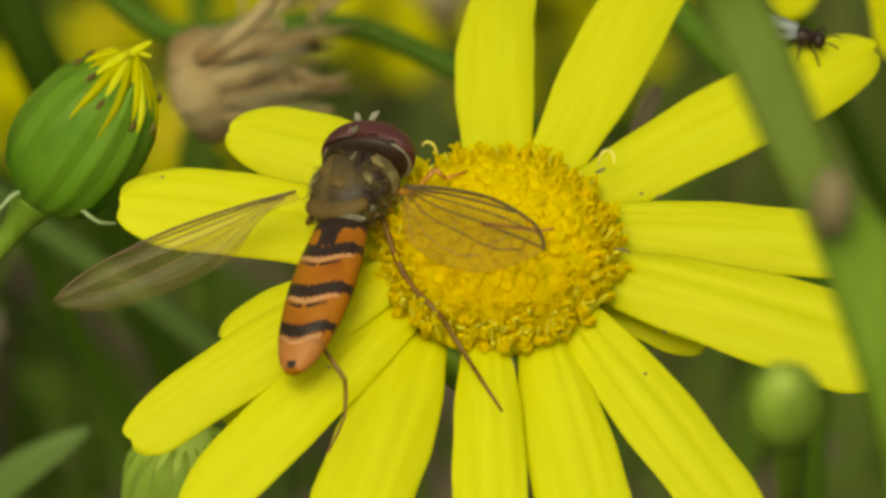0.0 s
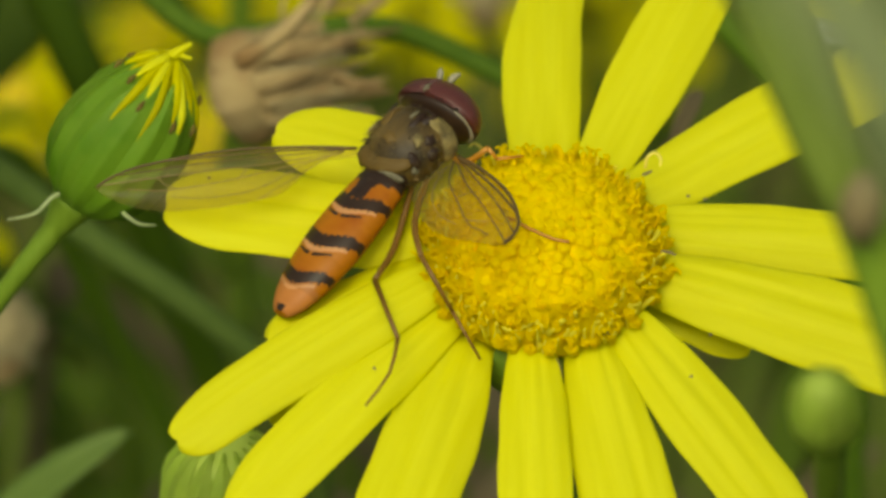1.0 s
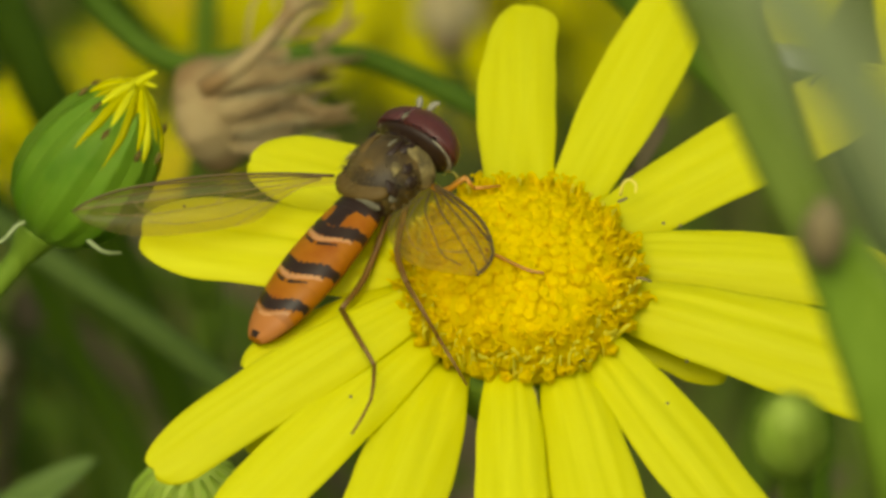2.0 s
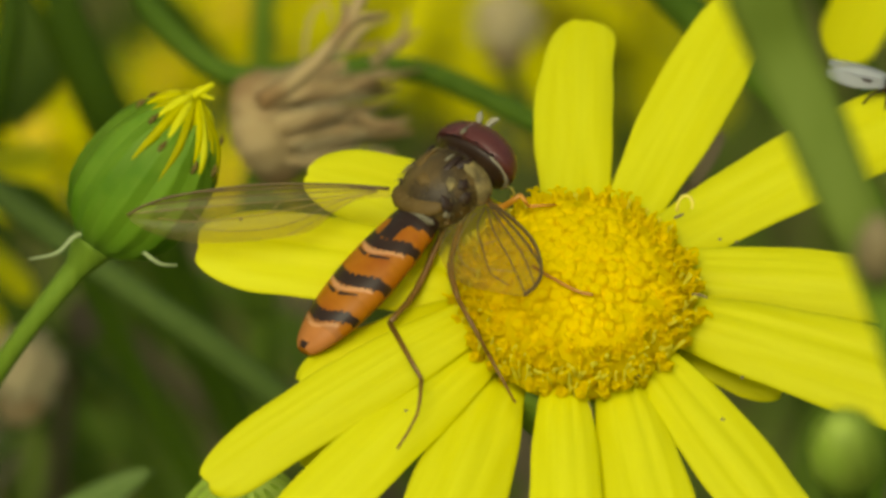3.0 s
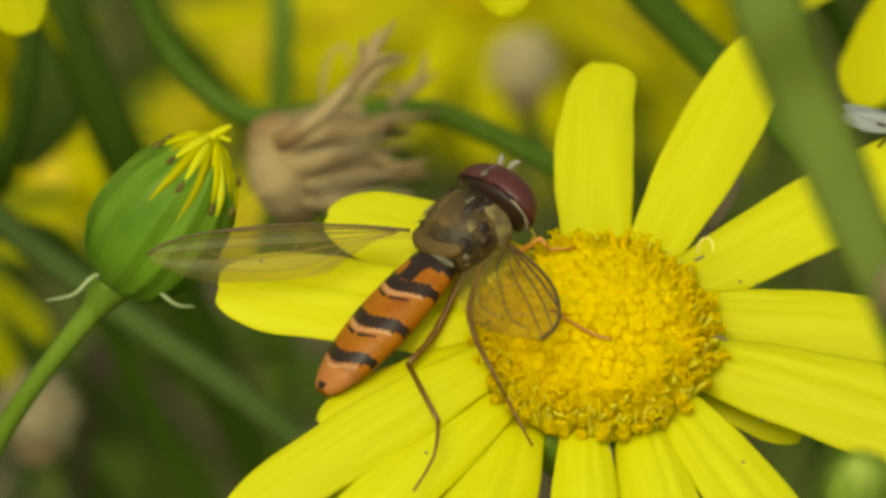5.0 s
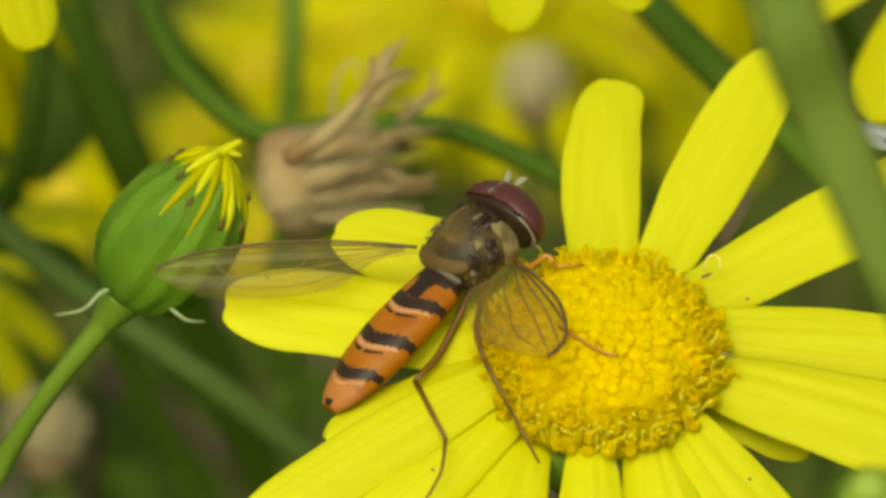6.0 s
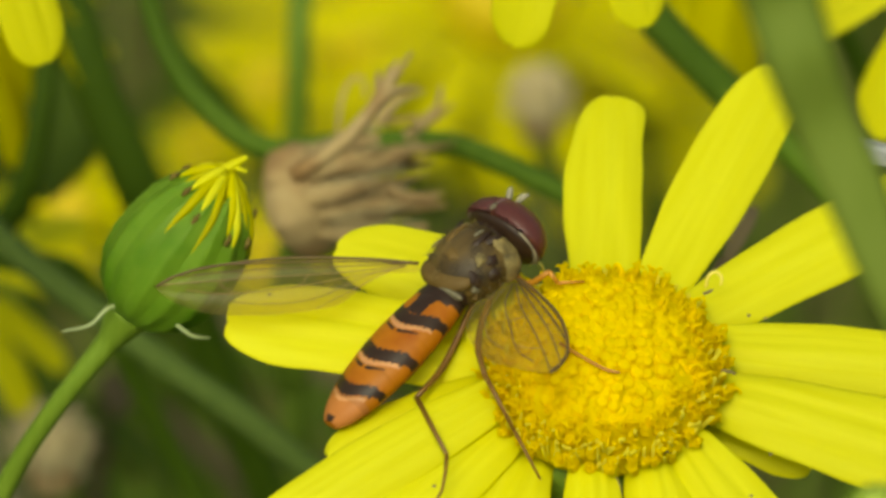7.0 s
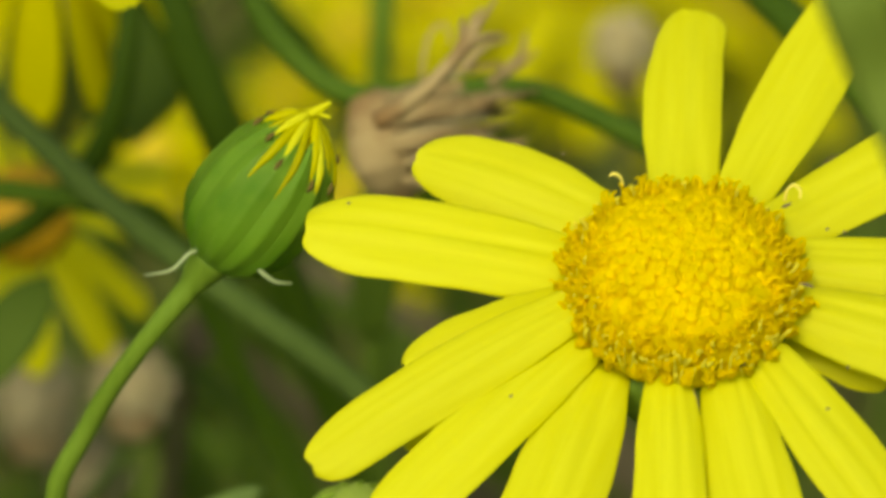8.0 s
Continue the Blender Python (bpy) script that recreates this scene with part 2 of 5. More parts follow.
# ---- ground ----
def ground():
    bm = bmesh.new()
    n, size = 60, 1.2
    grid = [[bm.verts.new(((i / n - 0.5) * 2 * size, 0.3 + (j / n - 0.5) * 2 * size, 0)) for i in range(n + 1)] for j in range(n + 1)]
    for row in grid:
        for v in row:
            v.co.z = 0.008 * noise.noise(v.co * 14) + 0.004 * noise.noise(v.co * 50) - 0.006
    for j in range(n):
        for i in range(n):
            bm.faces.new((grid[j][i], grid[j][i + 1], grid[j + 1][i + 1], grid[j + 1][i]))
    rim = [grid[0][i] for i in range(n)] + [grid[j][n] for j in range(n)] + [grid[n][n - i] for i in range(n)] + [grid[n - j][0] for j in range(n)]
    far = [bm.verts.new((v.co.x * 1500, (v.co.y - 0.3) * 1500 + 0.3, -0.006)) for v in rim]
    for i in range(len(rim)):
        k = (i + 1) % len(rim)
        bm.faces.new((rim[k], rim[i], far[i], far[k]))
    tagged(part("ground", bm, SOIL, None), "dark soil with moss and plant litter", "ground", kind="structure")


def undergrowth():
    """Grass and thin leaves between the flowers."""
    rng = random.Random(4)
    bm = bmesh.new()

    def blade_of_grass(x, y, h, lean):
        turn, w = rng.uniform(0, 6.28), rng.uniform(0.0008, 0.0026)
        d = Vector((math.cos(turn), math.sin(turn), 0))
        s = Vector((-d.y, d.x, 0)) * w
        last = None
        for k in range(5):
            f = k / 4
            c = Vector((x, y, -0.008)) + d * lean * f * f + Vector((0, 0, h * (f - 0.15 * f * f)))
            pair = (bm.verts.new(c - s * (1 - f * 0.9)), bm.verts.new(c + d * w * 0.5 * (1 - f)), bm.verts.new(c + s * (1 - f * 0.9)))
            if last:
                bm.faces.new((last[0], last[1], pair[1], pair[0]))
                bm.faces.new((last[1], last[2], pair[2], pair[1]))
            last = pair

    for k in range(2600):
        x, y = rng.uniform(-0.16, 0.16), rng.uniform(0.03, 0.62)
        h = rng.uniform(0.06, 0.2) * (1 if y > 0.12 else 0.7)
        blade_of_grass(x, y, h, rng.uniform(0, 0.5) * h)
    for k in range(700):
        h = rng.uniform(0.18, 0.245)
        blade_of_grass(rng.uniform(-0.05, 0.04), rng.uniform(0.06, 0.095), h, rng.uniform(0.25, 0.8) * h)
    # the meadow thins out farther round
    for k in range(5200):
        turn, far = rng.uniform(0, 6.28), abs(rng.gauss(0, 0.45))
        x, y = math.cos(turn) * (0.14 + far), 0.33 + math.sin(turn) * (0.28 + far)
        if abs(x) < 0.15 and 0.0 < y < 0.64:
            continue
        h = rng.uniform(0.04, 0.15)
        blade_of_grass(x, y, h, rng.uniform(0, 0.6) * h)
    tagged(part("undergrowth", bm, LITTER, None), "dense dark green grass and thin leaves below the flowers", "grass", kind="stuff")


# ---- yellow flowers ----
AXIS = way(0, math.sin(radians(38)), math.cos(radians(38)))


def petal_body(length, width, rng, thick=0.10 * MM, base=0.5, peak=0.55, left=0.79, right=0.79, bow=0.0, flat=0.15):
    """A ray petal along +y. base: width share at its foot, peak: where it is widest, left and right: where each side
    begins to round off to the tip, bow: sideways bend as a share of its length,
    flat: width share of a cut-off tip."""
    notch, side = rng.uniform(0.0, 0.022), rng.uniform(-0.4, 0.4)
    arch, cup = rng.uniform(0.02, 0.05), rng.uniform(0.05, 0.13)
    ph, twist = rng.uniform(0, 6), rng.uniform(-0.05, 0.05)
    veins = [(rng.uniform(-0.75, 0.75), rng.uniform(0.05, 0.14), rng.uniform(0.003, 0.016)) for _ in range(4)]

    def outline(s):
        q = min(1, s / peak)
        return base + (1 - base) * q * (2 - q) - 0.05 * max(0, s - peak)

    def lift(x, s):
        groove = -sum(deep * math.exp(-((x - c) / fine) ** 2) for c, fine, deep in veins) * min(1, s * 4) * (1 - s ** 5)
        groove -= 0.027 * (math.exp(-((x - 0.3) / 0.12) ** 2) + math.exp(-((x + 0.3) / 0.12) ** 2)) * min(1, s * 4) * (1 - s ** 5)
        return length * (arch * math.sin(math.pi * s * 0.9)) + width * (-cup * x * x + groove + twist * x * s + 0.014 * math.sin(7 * s + 3 * x + ph))

    bm = strap(length, width, thick, outline, lift, 22, 32, 1.9)
    for v in bm.verts:
        s = v.co.y / length
        x = v.co.x / (width / 2 * outline(s))
        start = left if x < 0 else right
        if s > start:
            v.co.x *= flat + (1 - flat) * max(0.03, math.sqrt(max(0.0, 1 - ((s - start) / (1.003 - start)) ** 2)))
        v.co.x *= 1 + 0.022 * math.sin(9 * s + ph) + 0.012 * math.sin(23 * s + 2 * ph)
        v.co.x += bow * length * 4 * s * (1 - s)
        if s > 0.9:
            v.co.y -= length * notch * (s - 0.9) * 6 * math.exp(-((x - side) / 0.25) ** 2)
    return bm


def ray_petal(flower, rng, foot, tip, width, base, peak, left, right, bow, flat=0.15):
    body = petal_body((tip - foot).length, width * MM, rng, base=base, peak=peak, left=left, right=right, bow=bow, flat=flat)
    part("petal", body, PETAL, flower, m=aim(foot - FLOWER, tip - FLOWER, AXIS + way(0, 0, 1) * 0.6))


def closed_floret():
    return lathe([(0.12 * MM, -0.6 * MM), (0.20 * MM, -0.2 * MM), (0.31 * MM, 0.08 * MM), (0.365 * MM, 0.26 * MM), (0.34 * MM, 0.41 * MM),
                  (0.23 * MM, 0.52 * MM), (0.10 * MM, 0.54 * MM), (0.02 * MM, 0.51 * MM)], 15, wobble=lambda a, s: 1 + 0.10 * s * math.cos(5 * a))


def open_floret(stigma):
    """An opened tube floret: slim throat with five short lobes, a tall brush and, when ripe, curled stigma arms."""
    bm = lathe([(0.16 * MM, -0.6 * MM), (0.20 * MM, 0.0), (0.24 * MM, 0.30 * MM), (0.26 * MM, 0.40 * MM), (0.18 * MM, 0.43 * MM), (0.12 * MM, 0.42 * MM)], 10)
    for k in range(5):
        a = 2 * math.pi * k / 5
        d = Vector((math.cos(a), math.sin(a), 0))
        e = Vector((-d.y, d.x, 0)) * 0.11 * MM
        c = d * 0.21 * MM + Vector((0, 0, 0.38 * MM))
        q = [bm.verts.new(c - e), bm.verts.new(c + e), bm.verts.new(c + d * 0.12 * MM + Vector((0, 0, 0.10 * MM))),
             bm.verts.new(c + d * 0.06 * MM - Vector((0, 0, 0.08 * MM)))]
        bm.faces.new((q[0], q[1], q[2]))
        bm.faces.new((q[0], q[2], q[3]))
        bm.faces.new((q[1], q[3], q[2]))
    tube([(0, 0, 0.2 * MM), (0, 0, 0.58 * MM), (0.03 * MM, 0, 0.76 * MM)], [0.14 * MM, 0.13 * MM, 0.08 * MM], 7, 2, bm)
    for s in (1, -1)[:stigma]:
        tube([(0, 0, 0.66 * MM), (s * 0.07 * MM, 0, 0.88 * MM), (s * 0.18 * MM, 0.02 * MM, 0.96 * MM), (s * 0.26 * MM, 0.02 * MM, 0.90 * MM)],
             [0.065 * MM, 0.06 * MM, 0.055 * MM, 0.045 * MM], 5, 3, bm)
    return bm


def baked(name, bm, mat):
    me = bpy.data.meshes.new(name)
    bm.to_mesh(me)
    bm.free()
    me.materials.append(mat)
    return me


def main_flower():
    rng = random.Random(11)
    f = thing("ragwort_flower", FLOWER, "large bright yellow daisy-like ragwort flower on a green stem", "flower", "open yellow flowers")
    # petals: foot, tip, width in mm, foot share, widest point, where the left and right sides round off, bend
    ray_petal(f, rng, at(0.17, 2.28, -2.95), at(0.30, 9.64, -9.40), 2.86, 0.84, 0.48, 0.48, 0.9, -0.025, 0.38)
    ray_petal(f, rng, at(1.88, 2.47, -2.75), at(6.51, 10.69, -9.20), 2.88, 0.62, 0.5, 0.7, 0.9, 0, 0.22)
    ray_petal(f, rng, at(2.97, 1.54, -1.95), at(13.84, 6.97, -6.60), 3.00, 0.62, 0.5, 0.78, 0.72, 0)
    ray_petal(f, rng, at(2.95, 0.67, -1.25), at(13.37, -0.27, -0.70), 2.63, 0.6, 0.6, 0.8, 0.8, 0)
    ray_petal(f, rng, at(2.82, -0.72, 0.05), at(13.90, -4.05, 3.00), 3.61, 0.42, 0.72, 0.8, 0.86, 0)
    ray_petal(f, rng, at(2.95, -1.64, -1.15), at(7.37, -3.67, -0.30), 1.76, 0.6, 0.5, 0.7, 0.7, 0)
    ray_petal(f, rng, at(2.25, -1.88, 1.05), at(8.97, -10.64, 6.60), 2.83, 0.45, 0.58, 0.75, 0.75, 0)
    ray_petal(f, rng, at(1.33, -2.36, 1.20), at(3.23, -10.55, 7.15), 3.27, 0.36, 0.75, 0.8, 0.8, 0)
    ray_petal(f, rng, at(-0.46, -2.59, 1.65), at(-0.36, -10.62, 7.70), 2.64, 0.45, 0.7, 0.8, 0.8, 0)
    ray_petal(f, rng, at(-2.57, -3.15, 1.25), at(-5.48, -10.36, 7.00), 3.50, 0.5, 0.7, 0.8, 0.8, 0)
    ray_petal(f, rng, at(-3.16, -2.10, 1.15), at(-10.91, -9.44, 6.10), 2.62, 0.58, 0.6, 0.7, 0.7, 0)
    ray_petal(f, rng, at(-2.76, -0.55, 0.70), at(-12.96, -6.80, 4.35), 2.45, 0.55, 0.55, 0.9, 0.7, 0)
    ray_petal(f, rng, at(-2.68, -0.88, -0.15), at(-9.70, -3.44, 1.90), 2.66, 0.7, 0.5, 0.7, 0.62, 0)
    ray_petal(f, rng, at(-3.08, -1.22, -0.25), at(-9.52, -6.38, 2.50), 2.00, 0.7, 0.5, 0.7, 0.7, 0)
    ray_petal(f, rng, at(-3.68, 0.19, -0.75), at(-13.42, 1.52, -0.60), 3.35, 0.72, 0.5, 0.72, 0.66, 0, 0.3)
    ray_petal(f, rng, at(-2.87, 1.94, -1.95), at(-9.60, 4.09, -3.60), 3.21, 0.72, 0.5, 0.52, 0.62, 0.02)
    # dome of tube florets
    kinds = [baked("closed_floret", closed_floret(), FLORET), baked("open_floret", open_floret(0), FLORET_RIPE),
             baked("ripe_floret", open_floret(1), FLORET_RIPE), baked("split_floret", open_floret(2), FLORET_RIPE)]
    turn = aim(Vector((0, 0, 0)), way(1, 0, 0), AXIS).to_3x3()
    centre = at(0.00, -0.55, 0.00) - FLOWER
    count, single = 520, 300
    rim_verts, rim_faces = [], []
    for k in range(count):
        s = (k + 0.5) / count
        r, a = 4.22 * math.sqrt(s) * MM, k * 2.39996 + rng.uniform(-0.08, 0.08)
        h = 2.5 * MM * (1 - s ** 1.25)
        slope = math.atan2(2.5 * 1.25 * s ** 0.75 * 0.9, 2.4) * (1 - 0.45 * max(0, s - 0.45) / 0.55)
        d = Vector((math.cos(a), math.sin(a), 0))
        up = (Vector((0, 0, 1)) * math.cos(slope) + d * math.sin(slope) + Vector((rng.uniform(-1, 1), rng.uniform(-1, 1), 0)) * (0.08 + 0.34 * s)).normalized()
        place = centre + turn @ (d * r + Vector((0, 0, h)) + up * rng.uniform(-0.02, 0.16) * MM)
        pick = 0 if s < 0.50 + rng.uniform(-0.2, 0.16) else rng.choice((1, 1, 1, 2, 2, 3))
        q = (turn @ up).to_track_quat("Z", "Y") @ Euler((0, 0, rng.uniform(0, 6.28))).to_quaternion()
        size = rng.uniform(0.86, 1.12) * (0.66 if pick == 0 else 0.82)
        m = Matrix.LocRotScale(place, q, (size, size, size))
        if k < single:
            part_of("disc_floret", kinds[pick], None, f, m=m)
            continue
        start = len(rim_verts)
        rim_verts += [m @ v.co for v in kinds[pick].vertices]
        rim_faces += [[start + i for i in face.vertices] for face in kinds[pick].polygons]
    me = bpy.data.meshes.new("floret_rim")
    me.from_pydata(rim_verts, [], rim_faces)
    tagged(part_of("floret_rim", me, FLORET_RIPE, f, "crowded opened florets round the disc"), kind="stuff")
    fringe = bmesh.new()
    for k in range(150):
        a, s = k * 2.39996 + rng.uniform(-0.1, 0.1), rng.uniform(0.66, 1.0)
        d = Vector((math.cos(a), math.sin(a), 0))
        up = (Vector((0, 0, 1)) + d * rng.uniform(0.1, 0.5) + Vector((rng.uniform(-1, 1), rng.uniform(-1, 1), 0)) * 0.25).normalized()
        p = d * 4.2 * math.sqrt(s) * MM + Vector((0, 0, 2.45 * (1 - s ** 1.25) * MM))
        tall, bow = rng.uniform(0.42, 0.85), Vector((rng.uniform(-1, 1), rng.uniform(-1, 1), 0)) * 0.14
        path = [p - up * 0.4 * MM, p + up * tall * 0.6 * MM, p + (up * tall + bow * 0.5) * MM, p + (up * (tall + 0.02) + bow * 1.3) * MM]
        tube([centre + turn @ q for q in path], [0.10 * MM, 0.09 * MM, 0.075 * MM, 0.05 * MM], 5, 3, fringe)
    # the side that faces the viewer bears longer straight ones
    for k in range(64):
        a = rng.gauss(0.15, 0.6)
        d = Vector((math.cos(a), math.sin(a), 0))
        p = d * rng.uniform(3.75, 4.3) * MM + Vector((0, 0, rng.uniform(0.1, 0.45) * MM))
        up = (Vector((0, 0, 1)) + d * rng.uniform(-0.15, 0.25) + Vector((rng.uniform(-1, 1), rng.uniform(-1, 1), 0)) * 0.16).normalized()
        tall = rng.uniform(0.5, 0.95) * MM
        tube([centre + turn @ q for q in (p - up * 0.3 * MM, p + up * tall * 0.6, p + up * tall)], [0.07 * MM, 0.075 * MM, 0.05 * MM], 5, 3, fringe)
    part("stigma_fringe", fringe, FRINGE, f, "fringe of short yellow stigmas")
    for pts, mat in (([at(3.62, 2.71, -1.40), at(3.70, 3.10, -1.20), at(3.94, 3.26, -1.20), at(4.16, 3.06, -1.20), at(4.14, 2.77, -1.20)], STIGMA),
                     ([at(-2.12, 3.10, -2.80), at(-2.24, 3.47, -2.60), at(-2.48, 3.59, -2.60), at(-2.65, 3.47, -2.60)], STIGMA),
                     ([at(3.49, 2.47, 0.30), at(3.65, 2.53, 0.40), at(3.81, 2.61, 0.40)], BROWN),
                     ([at(4.11, -0.24, 1.00), at(4.36, -0.26, 1.20), at(4.62, -0.36, 1.20)], BROWN),
                     # Black bit painted in for the shade of a gap between petals.
                     ([at(2.03, -3.13, 3.00), at(2.14, -3.06, 3.20), at(2.26, -3.14, 3.20)], BLACK),
                     ([at(0.30, -3.89, 2.40), at(0.49, -4.21, 2.60), at(0.59, -4.64, 2.80)], BROWN)):
        part("withered_floret", tube([p - FLOWER for p in pts], [0.055 * MM] * (len(pts) - 1) + [0.03 * MM], 6, 4), mat, f)
    for x, y, z in ((1466, 714, 4.6), (1460, 395, 0.0), (1490, 400, -0.2), (990, 268, -2.6), (612, 362, 0.6), (1500, 640, 3.0), (905, 700, 3.6)):
        k = 0.02 * (250 - z) / 250
        spot = at(-4.0 + (x - 221 - 784) * k, 1.96 - (y + 58.5 - 441) * k, z) - FLOWER
        part("pollen_grain", ellipsoid((0, 0, 0), (0.07, 0.06, 0.05), 8, 6), BROWN, f, m=Matrix.Translation(spot))
    part("receptacle", lathe([(3.7 * MM, -0.9 * MM), (4.08 * MM, -0.25 * MM), (3.92 * MM, 0.60 * MM), (3.2 * MM, 1.75 * MM), (1.8 * MM, 2.45 * MM), (0.2 * MM, 2.66 * MM)], 28),
         FLORET, f, m=Matrix.Translation(centre) @ turn.to_4x4())
    part("involucre", lathe([(0.9 * MM, -6 * MM), (2.6 * MM, -5 * MM), (3.7 * MM, -3 * MM), (3.9 * MM, -0.95 * MM)], 39, wobble=lambda a, s: 1 + 0.04 * math.cos(13 * a)),
         STEM, f, "green ribbed cup of bracts", m=Matrix.Translation(centre) @ turn.to_4x4())
    foot = centre - AXIS * 5.8 * MM
    part("stem", tube([foot, foot + Vector((0, 0.004, -0.02)), foot + Vector((0.006, 0.012, -0.09)), foot + Vector((0.01, 0.015, -0.3))],
                      [0.8 * MM, 0.9 * MM, 1.1 * MM, 1.5 * MM], 12, 8), STEM, f, "slender green stem")
    return f


FAR_PETALS = {}


def far_flower(place, axis, radius, seed, droop=0.1, count=13, phase=0.0, jitter=0.15, wide=1.0, lean=None, petal_mat=PETAL_DIM, disc_mat=FLORET_FAR, label="yellow ragwort flower among the stems"):
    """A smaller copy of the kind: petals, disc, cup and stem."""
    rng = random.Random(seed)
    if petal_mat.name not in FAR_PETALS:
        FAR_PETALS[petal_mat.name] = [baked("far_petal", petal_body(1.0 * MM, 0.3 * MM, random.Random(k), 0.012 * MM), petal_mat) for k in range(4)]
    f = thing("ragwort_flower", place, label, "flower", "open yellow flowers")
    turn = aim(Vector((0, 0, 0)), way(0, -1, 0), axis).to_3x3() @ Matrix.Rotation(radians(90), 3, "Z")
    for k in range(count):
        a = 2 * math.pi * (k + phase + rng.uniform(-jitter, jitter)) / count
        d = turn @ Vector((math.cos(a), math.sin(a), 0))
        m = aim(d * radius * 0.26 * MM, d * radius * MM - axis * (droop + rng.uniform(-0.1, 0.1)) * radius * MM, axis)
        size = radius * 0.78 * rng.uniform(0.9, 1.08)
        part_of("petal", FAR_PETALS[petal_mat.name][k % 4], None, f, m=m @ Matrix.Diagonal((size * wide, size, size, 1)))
    r = radius * 0.31 * MM
    part("disc", lathe([(r, -0.1 * r), (r * 1.02, 0.12 * r), (r * 0.85, 0.4 * r), (r * 0.5, 0.6 * r), (r * 0.1, 0.66 * r)], 24,
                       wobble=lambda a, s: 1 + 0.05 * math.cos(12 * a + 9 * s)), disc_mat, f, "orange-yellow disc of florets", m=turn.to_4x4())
    part("involucre", lathe([(r * 0.3, -1.4 * r), (r * 0.8, -1.1 * r), (r * 0.98, -0.12 * r)], 26, wobble=lambda a, s: 1 + 0.04 * math.cos(13 * a)), GREEN, f, m=turn.to_4x4())
    foot = -axis * 1.35 * r
    lean = Vector(lean) if lean else Vector((rng.choice((-1, 1)) * rng.uniform(0.03, 0.07), 0.03, 0))
    end = Vector((lean.x, lean.y, -place.z - 0.01))
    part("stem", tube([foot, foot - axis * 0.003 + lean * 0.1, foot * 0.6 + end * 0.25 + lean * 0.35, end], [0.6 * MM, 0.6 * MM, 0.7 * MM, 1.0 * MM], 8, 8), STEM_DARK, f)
    return f


